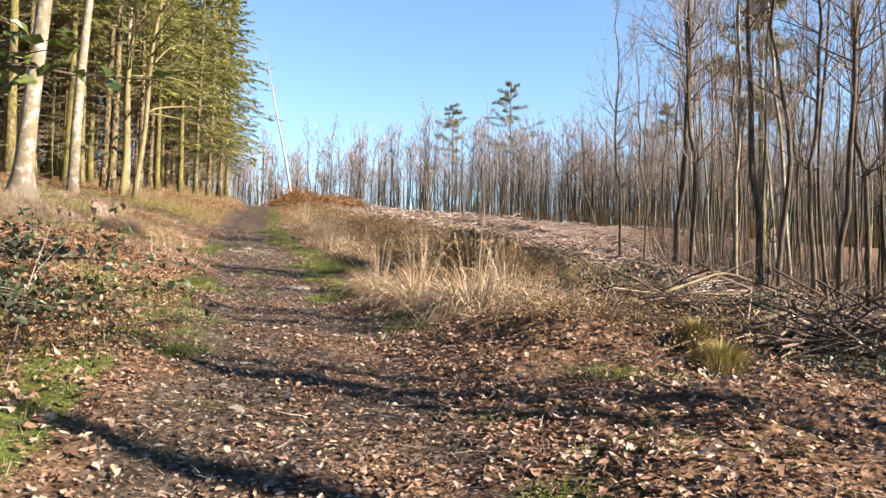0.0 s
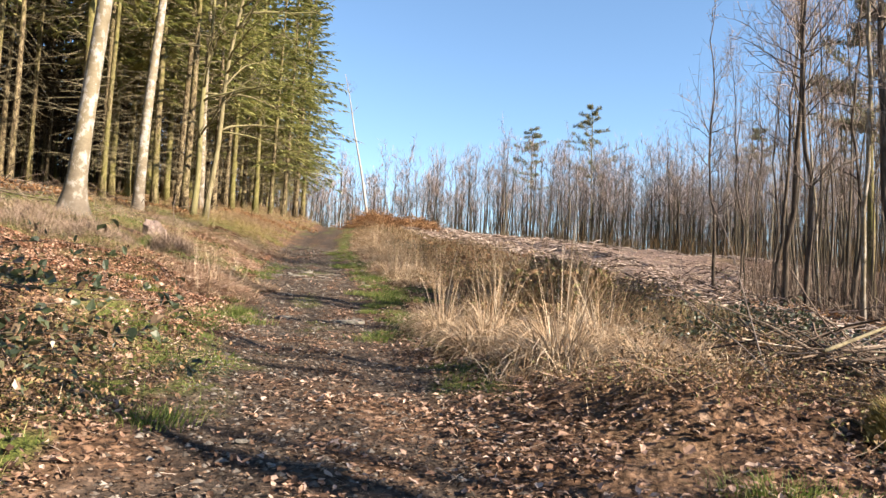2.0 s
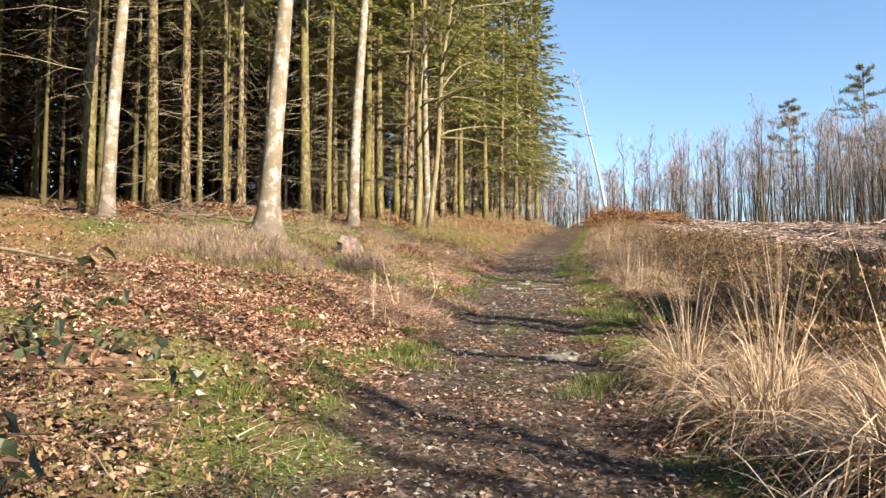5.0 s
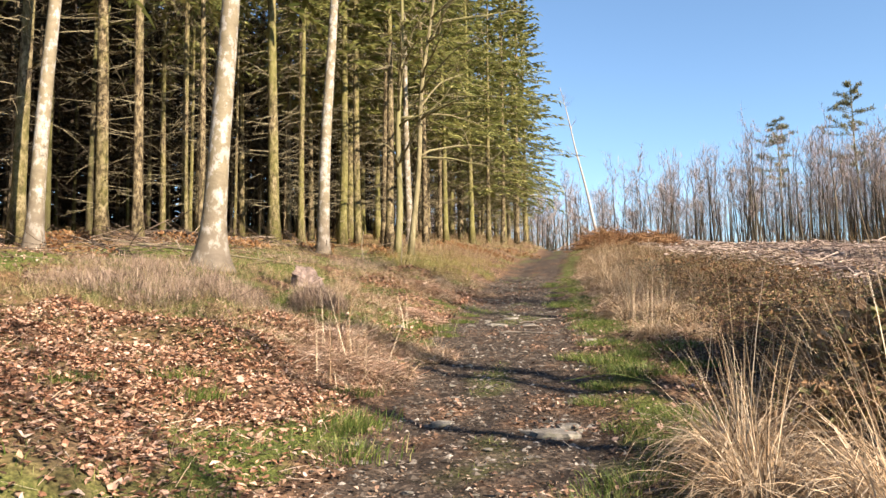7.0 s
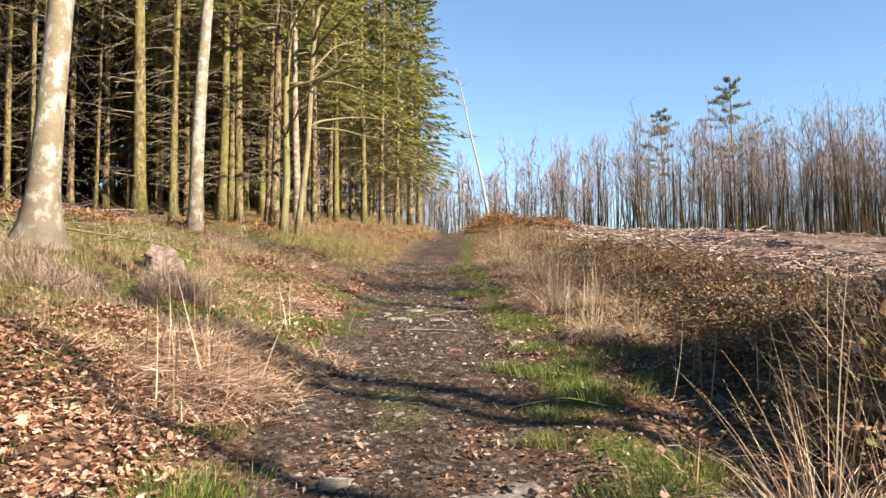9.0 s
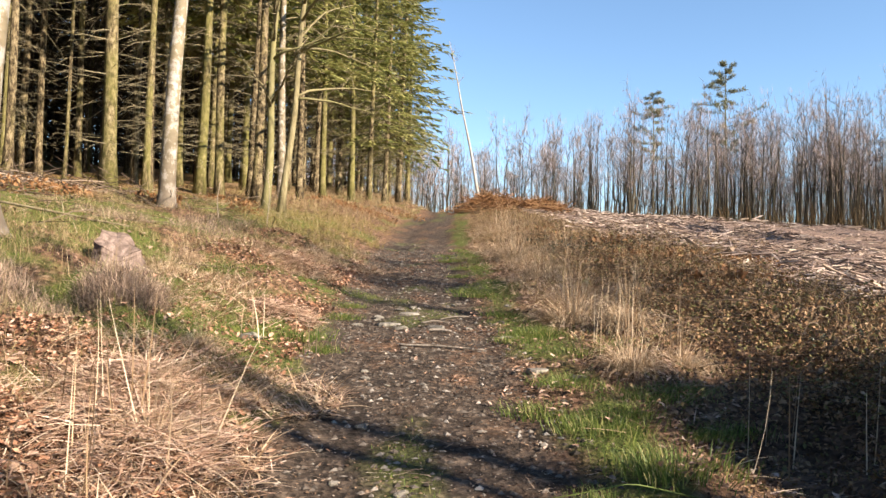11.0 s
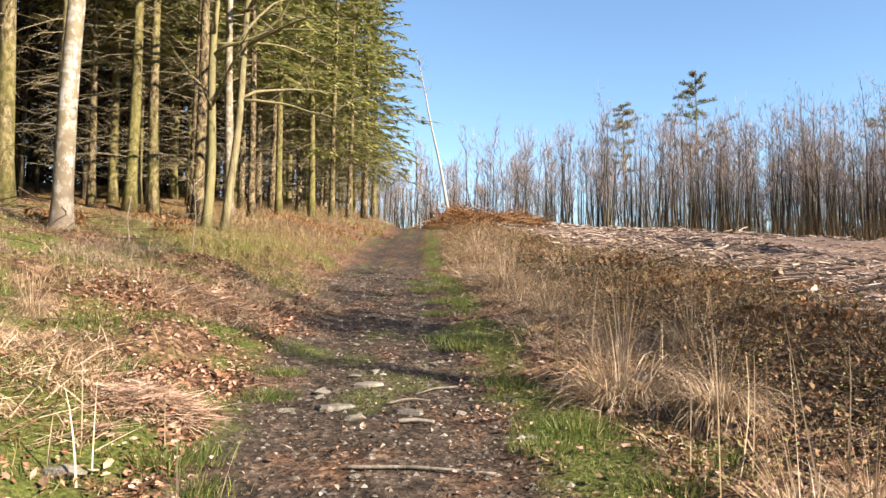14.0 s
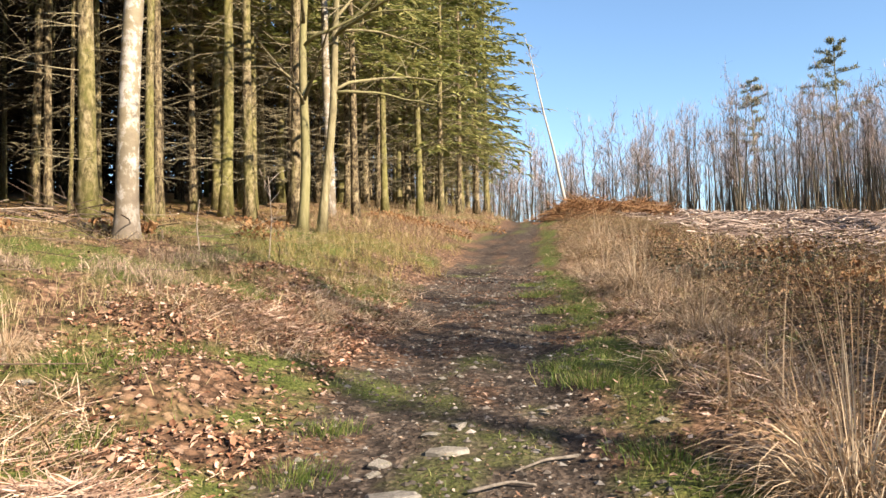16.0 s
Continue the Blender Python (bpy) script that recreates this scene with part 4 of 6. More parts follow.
def leaf_litter():
    r = np.random.default_rng(500)
    np.random.seed(500)
    dry, wet, russet, bits = Heap(), Heap(), Heap(), Heap()
    x, y = scatter(r, 175000, -6.5, 5.0, 1.5, 30, 1.4)
    m = zone_masks(x, y)
    s = across(x, y)
    keep = r.uniform(0, 1, len(x)) < (1 - m["track"] * np.interp(y, [4.5, 8.5], [.85, .97])) * (1 - .75 * m["grass"]) * (1 - .45 * m["straw"]) * np.where(fractal(x, y, .9, 55) > -.12, 1, .25) * np.interp(y, [1.5, 3.5, 8, 15, 30], [.5, 1, 1, .6, .25]) * np.interp(s, [-6.5, -4.5, -1, 1.6, 3, 5], [.3, .8, 1, 1, .6, .3]) * np.where((s < -2.8) & (y > 14), .2, 1) * np.where((s > 2.1) & (y > 12), .3, 1) * np.where((s < -1) & (s > -3.2) & (y > 13), 1.6, 1)
    x, y = x[keep], y[keep]
    leaves(dry, stand(x, y, .012) + np.stack([0 * x, 0 * x, r.uniform(0, .035, len(x))], -1), r.uniform(.018, .06, len(x)), .34, LEAF_OVAL, .9)
    x, y = scatter(r, 34000, -1.3, 1.4, 1.5, 26, 2.2)
    leaves(wet, stand(x, y, .008), r.uniform(.012, .042, len(x)) * np.interp(y, [8, 12], [1, .7]), .4, LEAF_PLAIN, .6)
    x, y = scatter(r, 6500, -5, 4.5, 2, 13, 1.3)
    off = np.abs(across(x, y)) > np.interp(y, [4, 8], [.9, 1.4])
    x, y = x[off], y[off]
    leaves(dry, stand(x, y, .025), r.uniform(.04, .088, len(x)), .45, LEAF_OAK, 1.1)
    x, y = scatter(r, 26000, -4.8, -1.2, 8.6, 13.4, 1.0)
    keep = r.uniform(0, 1, len(x)) < np.where(fractal(x, y, .8, 61) > -.14, 1, .3) * (1 - .8 * zone_masks(x, y)["grass"])
    x, y = x[keep], y[keep]
    leaves(russet, stand(x, y, .012) + np.stack([0 * x, 0 * x, r.uniform(0, .03, len(x))], -1), r.uniform(.02, .062, len(x)), .38, LEAF_OVAL, .9)
    x, y = scatter(r, 16000, -2.9, -1.05, 13.5, 25, 1.2)
    keep = r.uniform(0, 1, len(x)) < np.where(fractal(x, y, .8, 59) > -.05, 1, .15) * (1 - .8 * zone_masks(x, y)["grass"])
    x, y = x[keep], y[keep]
    leaves(russet, stand(x, y, .012) + np.stack([0 * x, 0 * x, r.uniform(0, .03, len(x))], -1), r.uniform(.022, .06, len(x)), .4, LEAF_OVAL, 1.0)
    x, y = r.normal(-4.5, 7.5, 120000), r.uniform(-9, 46, 120000)
    s = across(x, y)
    keep = (np.abs(s) > 1.3) & (r.uniform(0, 1, len(x)) < np.where(fractal(x, y, 1.7, 57) > -.1, 1, .3) * np.interp(y, [-9, 0, 28, 46], [.2, 1, .7, 0]) * np.where((s > -5.5) & (s < 5) & (y > 4), .25, .8))
    x, y = x[keep], y[keep]
    leaves(dry, stand(x, y, .012) + np.stack([0 * x, 0 * x, r.uniform(0, .03, len(x))], -1), r.uniform(.035, .085, len(x)), .5, LEAF_PLAIN, 1.0)
    stuff("leaf_litter", dry, M_LITTER, "dry tan and russet oak leaves covering the ground", "leaves")
    stuff("russet_leaves", russet, M_RUSSET, "russet and pink fallen leaves on the bank", "leaves")
    x, y = scatter(r, 19000, -5, 5, 1.8, 14, 1.5)
    n = len(x)
    blades(bits, stand(x, y, .03), r.uniform(0, 6.283, n), .02 + .2 * r.uniform(0, 1, n) ** 3, r.uniform(1.3, 1.72, n), r.uniform(-.3, .3, n), r.uniform(.0025, .007, n), 2)
    stuff("litter_twigs", bits, M_SCRAP, "small twigs and grass scraps among the leaves", "twigs")
    stuff("trodden_leaves", wet, M_TRODDEN, "dark trodden leaf scraps on the track", "leaves")


def short_grass():
    r = np.random.default_rng(510)
    np.random.seed(510)
    heap = Heap()
    x, y = scatter(r, 230000, -7, 2.0, 2, 34, 1.3)
    keep = r.uniform(0, 1, len(x)) < zone_masks(x, y)["grass"] * np.interp(y, [14, 34], [.8, .35])
    x, y = x[keep], y[keep]
    n = len(x)
    blades(heap, stand(x, y, -.01), r.uniform(0, 6.283, n), (.025 + .085 * r.uniform(0, 1, n) ** 1.6) * np.interp(np.abs(across(x, y)), [.5, 1], [.6, 1]), r.uniform(0, .9, n), r.uniform(.2, 1.5, n), r.uniform(.004, .008, n), 2)
    stuff("short_grass", heap, M_GRASS, "short green grass in tufts beside the track", "grass")
    dry = Heap()
    x, y = scatter(r, 62000, -6, 3.6, 6, 36, 1.3)
    keep = r.uniform(0, 1, len(x)) < zone_masks(x, y)["straw"] * .45
    x, y = x[keep], y[keep]
    for cx, cy, rad, num in ((-2.4, 13.2, .8, 1500), (-2.7, 14.4, .75, 1500), (-2.0, 14.6, .5, 700), (-3.1, 16.5, .5, 400), (-3.7, 17.5, .7, 1200), (-3.6, 20.6, .8, 1300), (-3.2, 22.6, .8, 1000), (-3.7, 24.8, .8, 700),
                             (.45, 19.4, .5, 800), (.2, 21.0, .5, 700), (-.1, 23.0, .5, 600), (-.4, 26.5, .5, 500), (-.7, 30, .5, 500)):
        a, d = r.uniform(0, 6.283, num), np.sqrt(r.uniform(0, 1, num)) * rad
        x, y = np.concatenate([x, cx + d * np.cos(a)]), np.concatenate([y, cy + d * np.sin(a)])
    n = len(x)
    reed = Heap()
    i = r.permutation(n)[:n * 2 // 3]
    blades(reed, stand(x[i], y[i], .03), r.uniform(0, 6.283, len(i)), r.uniform(.07, .3, len(i)), r.uniform(1.2, 1.66, len(i)), r.uniform(-.15, .3, len(i)), r.uniform(.006, .012, len(i)), 2)
    stuff("broken_reeds", reed, M_REED, "pinkish pale broken grass stems lying flat", "grass")
    blades(dry, stand(x, y, .01), r.uniform(0, 6.283, n), r.uniform(.1, .33, n), r.uniform(.85, 1.55, n), r.uniform(.05, .5, n), r.uniform(.005, .011, n), 3)
    stuff("flattened_straw", dry, M_STRAW, "pale flattened dry grass lying on the bank", "grass")


def standing_straw():
    """The long dry grass on the bank beside the ditch, and thin grass at the forest edge."""
    r = np.random.default_rng(520)
    np.random.seed(520)
    heap = Heap()
    cx, cy = scatter(r, 95, 1.35, 3.1, 6.9, 11.2)
    fx, fy = scatter(r, 90, 1.5, 2.6, 16.5, 44)
    cx, cy = np.concatenate([cx, fx]), np.concatenate([cy, fy])
    near = np.where(cy < 12.4, 1.0, np.where(across(cx, cy) < 2.3, .75, .5))
    k = np.repeat(np.arange(len(cx)), 80)
    k = k[r.uniform(0, 1, len(k)) < near[k]]
    n = len(k)
    a, d = r.uniform(0, 6.283, n), r.uniform(0, .16, n)
    x, y = cx[k] + d * np.cos(a), cy[k] + d * np.sin(a)
    blades(heap, stand(x, y, -.02), a + r.normal(0, .6, n), r.uniform(.2, .6, n) * near[k], r.uniform(.35, 1.5, n), r.uniform(.6, 2.4, n), r.uniform(.0045, .0095, n), 4)
    stuff("long_dry_grass", heap, M_STRAW, "long bleached grass bent over the ditch bank", "grass")
    sward = Heap()
    x, y = scatter(r, 60000, -6.5, -1.7, 13.2, 36, 1.35)
    keep = r.uniform(0, 1, len(x)) < np.where(fractal(x, y, .9, 65) > -.1, 1, .25) * np.interp(across(x, y), [-2.6, -1.7], [1, .35])
    x, y = x[keep], y[keep]
    n = len(x)
    blades(sward, stand(x, y, -.01), r.uniform(0, 6.283, n), r.uniform(.06, .22, n), r.uniform(.2, 1.4, n), r.uniform(0, 1.2, n), r.uniform(.003, .006, n), 2)
    stuff("bank_grass", sward, M_SWARD, "fine tawny and olive winter grass on the bank", "grass")
    heath = Heap()
    x, y = scatter(r, 21000, -6.2, -2.0, 9, 44, 1.1)
    keep = fractal(x, y, 1.5, 71) > np.where(((x + 5.2) ** 2 + (y - 15.8) ** 2) < 4, -.2, np.where(y < 17, .2, .11))
    x, y = x[keep], y[keep]
    n = len(x)
    blades(heath, stand(x, y, -.02), r.uniform(0, 6.283, n), r.uniform(.1, .38, n), r.uniform(.1, 1.4, n), r.normal(.3, .9, n), r.uniform(.003, .006, n), 3)
    stuff("heather", heath, M_HEATH, "grey-brown withered heath twigs and grass on the bank", "grass")
    crest = Heap()
    x, y = scatter(r, 16000, -7.5, -1.3, 34, 64)
    keep = fractal(x, y, 2.0, 77) > -.12
    x, y = x[keep], y[keep]
    n = len(x)
    blades(crest, stand(x, y, -.02), r.uniform(0, 6.283, n), r.uniform(.15, .5, n), r.uniform(.1, 1.2, n), r.uniform(.2, 1.4, n), r.uniform(.008, .018, n), 2)
    stuff("rough_grass", crest, M_ROUGH, "tawny rough grass along the upper bank", "grass")
    bank, stubble = Heap(), Heap()
    x, y = scatter(r, 95000, 1.5, 5.4, 9.5, 46, 1.6)
    keep = fractal(x, y, 1.1, 87) > -.22
    x, y = x[keep], y[keep]
    n = len(x)
    leaves(bank, stand(x, y, .02) + np.stack([0 * x, 0 * x, r.uniform(0, 1, n) ** 2 * np.interp(across(x, y), [2.8, 3.4], [.03, .15])], -1), r.uniform(.018, .045, n), .9, LEAF_PLAIN)
    stuff("withered_undergrowth", bank, M_RUST, "withered brown leaves matted over the ditch bank", "leaves")
    x, y = scatter(r, 30000, 1.7, 5.2, 9.5, 46, 1.35)
    keep = (fractal(x, y, 1.3, 83) > -.05) & ((across(x, y) > 3.3) | ((y > 18.5) & (r.uniform(0, 1, len(x)) < np.interp(across(x, y), [1.7, 3.2], [.25, .9]))))
    x, y = x[keep], y[keep]
    n = len(x)
    blades(stubble, stand(x, y, -.02), r.uniform(0, 6.283, n), r.uniform(.15, .5, n), r.uniform(.05, 1.0, n), r.uniform(0, 1.0, n), r.uniform(.004, .009, n), 3)
    stuff("dry_stems", stubble, M_ROUGH, "tawny dry stems standing on the ditch bank", "grass")
    floor_leaves = Heap()
    x, y = r.uniform(7, 30, 15000), 8 + 34 * r.uniform(0, 1, 15000) ** 1.2
    keep = (x > np.interp(y, [8, 12, 22, 30, 45], [7, 7.5, 10.5, 13, 20])) & (x < y * .95 + 6)
    x, y = x[keep], y[keep]
    leaves(floor_leaves, stand(x, y, .03), r.uniform(.07, .16, len(x)), .6, LEAF_PLAIN)
    stuff("wood_floor_leaves", floor_leaves, M_LITTER, "brown fallen leaves under the bare trees", "leaves")
    rods = Heap()
    x, y = r.uniform(8, 34, 16000), 12.5 + 36 * r.uniform(0, 1, 16000) ** 1.15
    keep = (x > np.interp(y, [8, 12, 22, 30, 45], [8.5, 8.5, 11, 14, 21])) & (x < y * .95 + 4)
    x, y = x[keep], y[keep]
    n = len(x)
    blades(rods, stand(x, y, -.03), r.uniform(0, 6.283, n), r.uniform(.3, 1.0, n) * np.interp(y, [12, 20], [.9, 2.4]), r.uniform(0, .45, n), r.normal(0, .4, n), r.uniform(.008, .018, n), 2)
    stuff("wood_undergrowth", rods, M_BRASH, "thin brown saplings and stems under the bare trees", "shrub")
    broom = Heap()
    for cx, cy, rad, num in ((-5.0, 26.2, 1.4, 700), (-4.6, 28.6, 1.3, 600), (-5.4, 31.2, 1.4, 600), (-4.2, 24.2, 1.0, 300), (-5.2, 34, 1.3, 400)):
        a, d = r.uniform(0, 6.283, num), np.sqrt(r.uniform(0, 1, num)) * rad
        x, y = cx + d * np.cos(a), cy + d * np.sin(a)
        blades(broom, stand(x, y, -.02), r.uniform(0, 6.283, num), r.uniform(.12, .5, num), r.uniform(0, .9, num), r.uniform(.1, 1.2, num), r.uniform(.005, .01, num), 3)
    stuff("yellow_green_scrub", broom, M_BROOM, "yellow-green scrubby stems at the forest edge", "shrub")
    fern = Heap()
    for cx, cy, rad, num in ((-8.2, 31.0, .8, 260), (-7.2, 40, 1.0, 260), (-9.4, 22.0, .9, 240), (-5.6, 39.0, 1.3, 420), (-4.9, 45, 1.2, 300), (-8.8, 17.5, .6, 120), (3.2, 14.5, .8, 260), (2.0, 23, .8, 240), (-8.3, 22.6, .55, 260), (-7.4, 24.6, .5, 260), (-10.8, 19.5, .5, 220), (-6.6, 27.5, .5, 160), (2.6, 19.6, .9, 380), (3.3, 22.5, 1.0, 380), (1.6, 25.5, .9, 320), (1.0, 30, 1.0, 320), (.4, 35, 1.1, 320), (13.5, 22, 2.0, 500), (11.5, 17, 1.5, 400), (9.2, 15.5, 1.4, 500), (10.6, 20, 1.6, 500), (16, 26, 2.5, 600)):
        a, d = r.uniform(0, 6.283, num), np.sqrt(r.uniform(0, 1, num)) * rad
        x, y = cx + d * np.cos(a), cy + d * np.sin(a)
        leaves(fern, stand(x, y, .03) + np.stack([0 * x, 0 * x, r.uniform(0, .2, num)], -1), r.uniform(.045, .12, num), 1.2, LEAF_OVAL)
    stuff("dead_bracken", fern, M_BRACKEN, "rust-brown collapsed bracken fronds", "fern")


leaf_litter()
short_grass()
standing_straw()


def tussock_meshes(seed, spread=1.0):
    r = np.random.default_rng(seed)
    np.random.seed(seed)
    tuft, stalk = Heap(), Heap()
    n = 1100
    a, d = r.uniform(0, 6.283, n), np.sqrt(r.uniform(0, 1, n)) * .24 * spread
    b = np.stack([d * np.cos(a), d * np.sin(a), 0 * a - .03], -1)
    blades(tuft, b, a + r.normal(0, .5, n), r.uniform(.25, .85, n), r.uniform(.15, 1.5, n), r.uniform(1.2, 3.6, n), r.uniform(.006, .012, n), 5)
    n = 34
    a, d = r.uniform(0, 6.283, n), np.sqrt(r.uniform(0, 1, n)) * .1
    b = np.stack([d * np.cos(a), d * np.sin(a), 0 * a], -1)
    blades(stalk, b, a, r.uniform(.7, 1.4, n), r.uniform(0, .6, n), r.uniform(0, .9, n), r.uniform(.004, .0085, n), 5)
    return tuft.mesh("tuft", M_STRAW), stalk.mesh("stalks", M_STRAW)


def green_tuft_mesh(seed):
    r = np.random.default_rng(seed)
    np.random.seed(seed)
    heap = Heap()
    n = 560
    a, d = r.uniform(0, 6.283, n), np.sqrt(r.uniform(0, 1, n)) * .42 * r.uniform(.3, 1, n)
    b = np.stack([d * np.cos(a), d * np.sin(a), 0 * a - .02], -1)
    blades(heap, b, a + r.normal(0, .8, n), r.uniform(.04, .13, n), r.uniform(.05, .7, n), r.uniform(.3, 1.4, n), r.uniform(.004, .008, n), 3)
    return heap.mesh("green_tuft", M_GRASS)


GREENS = [green_tuft_mesh(s) for s in (651, 652, 653)]
GREEN_AT = [(.8, 14.3), (1.05, 14.6), (.62, 14.9), (.9, 15.1), (.23, 14.2), (.45, 14.5), (.12, 15.2), (.5, 13.5), (.44, 11.8), (.75, 12.2), (.1, 12.7), (-1.6, 11.5), (-1.45, 10.9), (-3.0, 11.4), (-2.7, 11.2), (-3.3, 10.6), (-.1, 14.6), (-2.0, 8.8), (-1.6, 9.4),
            (0, 17.3), (-.24, 16.9), (.32, 16.2), (.6, 16.6), (-2.27, 18.2), (-2.3, 16.4), (-2.05, 16.1), (-3.85, 19.0), (-3.9, 18.7), (-3.7, 19.4), (-3.3, 17.8), (-2.3, 18.9), (-.85, 20.6), (-.65, 20.1), (-1.6, 26.9),
            (-.95, 23.4), (-1.05, 22.4), (-1.03, 6.1), (-1.7, 11.6), (.34, 10.6), (.2, 10.2), (.15, 13.2), (-.3, 18.6), (-1.3, 25), (-1.4, 29), (2.1, 5.0), (2.5, 4.8), (-4.4, 20.4), (-4.1, 21.4), (-2.0, 12.4)]
for k, (x, y) in enumerate(GREEN_AT):
    ob = new("green_grass_tuft", GREENS[k % 3])
    ob.matrix_basis = on_land(x, y, 0, k * 2.3, .75 + .5 * ((k * 7) % 5) / 5)
    tagged(ob, "fresh green grass tuft at the edge of the track", "grass", "green grass tufts", "stuff")

TUFTS = [tussock_meshes(s) for s in (601, 602, 603, 604)]
TUSSOCKS = [(1.74, 7.9, 1.15), (1.25, 8.9, 1.0), (2.3, 8.6, .9), (.95, 10.2, .8), (1.5, 9.9, 1.0), (.95, 10.9, .85), (1.9, 12.6, .75),
            (.42, 18.0, .95), (.9, 17.3, .6), (.62, 15.5, .55), (1.1, 15.9, .5), (-.1, 24.4, .9), (.15, 26, .9), (1.0, 25.2, .9), (.25, 21.4, .7), (-.35, 28.8, .9), (-.45, 32.6, 1.0),
            (.85, 22.6, .8), (1.5, 19.9, .8), (2.6, 10.6, .9), (-2.3, 13.4, .5), (-2.65, 14.2, .38), (-2.75, 15.2, .32), (-4.0, 17.4, .4), (-4.3, 18.6, .4), (-3.3, 21.6, .35), (.3, 30.5, .9), (-.2, 36, 1.0)]
for k, (x, y, f) in enumerate(TUSSOCKS):
    ob = thing("grass_tussock", on_land(x, y, .0, k * 1.7, f), "bleached dry grass tussock with tall upright stalks" if f > .75 else "small bleached grass tussock with thin stalks", "grass", "dry tussocks")
    tagged(part("tuft", TUFTS[k % 4][0], ob), kind="stuff")
    tagged(part("stalk_tuft", TUFTS[k % 4][1], ob, "tall thin straw stalks"), kind="stuff")


def rank_meshes(seed):
    r = np.random.default_rng(seed)
    np.random.seed(seed)
    blade_heap, leaf_heap, stalk = Heap(), Heap(), Heap()
    n = 900
    a, d = r.uniform(0, 6.283, n), np.sqrt(r.uniform(0, 1, n)) * .3
    b = np.stack([d * np.cos(a), d * np.sin(a), 0 * a - .03], -1)
    blades(blade_heap, b, a + r.normal(0, .8, n), r.uniform(.35, .95, n), r.uniform(.05, .9, n), r.uniform(.6, 2.6, n), r.uniform(.01, .02, n), 5)
    n = 700
    a, d, z = r.uniform(0, 6.283, n), np.sqrt(r.uniform(0, 1, n)) * .42, r.uniform(0, .62, n)
    leaves(leaf_heap, np.stack([d * np.cos(a), d * np.sin(a), z], -1), r.uniform(.06, .13, n), 1.3, LEAF_OVAL, 1.2)
    n = 16
    a, d = r.uniform(0, 6.283, n), np.sqrt(r.uniform(0, 1, n)) * .2
    blades(stalk, np.stack([d * np.cos(a), d * np.sin(a), 0 * a], -1), a, r.uniform(.8, 1.35, n), r.uniform(.05, .6, n), r.uniform(.2, 1.2, n), r.uniform(.005, .009, n), 5)
    return blade_heap.mesh("blades", M_ROUGH), leaf_heap.mesh("withered_leaves", M_RUST), stalk.mesh("stalks", M_STRAW)


RANK = [rank_meshes(s) for s in (661, 662)]
for k, (x, y, f) in enumerate(((1.35, 11.8, .85), (1.75, 11.7, 1.15), (1.7, 12.3, 1.2), (2.2, 12.1, 1.4), (2.1, 12.75, 1.3), (2.6, 12.6, 1.45), (2.55, 11.9, 1.3), (2.5, 13.3, 1.3), (3.0, 13.1, 1.4), (2.2, 11.3, 1.0), (2.9, 13.8, 1.2), (3.1, 12.5, 1.35))):
    ob = thing("dead_grass_clump", on_land(x, y, .04, k * 2.4, f * .74), "rank brown dead grass with curled leaves and tall stalks", "grass", "rank grass by the ditch")
    tagged(part("blade_tuft", RANK[k % 2][0], ob), kind="stuff")
    tagged(part("withered_foliage", RANK[k % 2][1], ob, "curled rust-brown leaves"), kind="stuff")
    tagged(part("stalk_tuft", RANK[k % 2][2], ob, "tall pale seed stalks"), kind="stuff")


def bramble_meshes(seed, mat, num=520, reach=.9, high=.5, leaf=1.0, stem=None):
    r = np.random.default_rng(seed)
    np.random.seed(seed)
    stems, green = Heap(), Heap()
    m = 34
    a = r.uniform(0, 6.283, m)
    st = np.stack([r.normal(0, .25, m), r.normal(0, .25, m), 0 * a - .03], -1)
    c = curves_from(r, st, a, r.uniform(.5, 1.3, m), r.uniform(.6, 1.5, m) * reach, 8, -1.7, .12)
    c[:, :, 2] = np.maximum(c[:, :, 2], .02) * high / .5
    tubes(stems, c, np.linspace(.0045, .002, 8)[None] * np.ones((m, 1)), 3)
    k = r.integers(0, m, num)
    i = r.integers(1, 8, num)
    p = c[k, i] + r.normal(0, .06, (num, 3))
    p[:, 2] = np.abs(p[:, 2]) + .02
    for _ in range(2):
        leaves(green, p + r.normal(0, .028, (num, 3)), r.uniform(.05, .105, num) * leaf, 1.0, LEAF_OVAL if mat is M_BRAMBLE else LEAF_PLAIN)
    return stems.mesh("stems", stem or M_BRASH), green.mesh("foliage", mat)


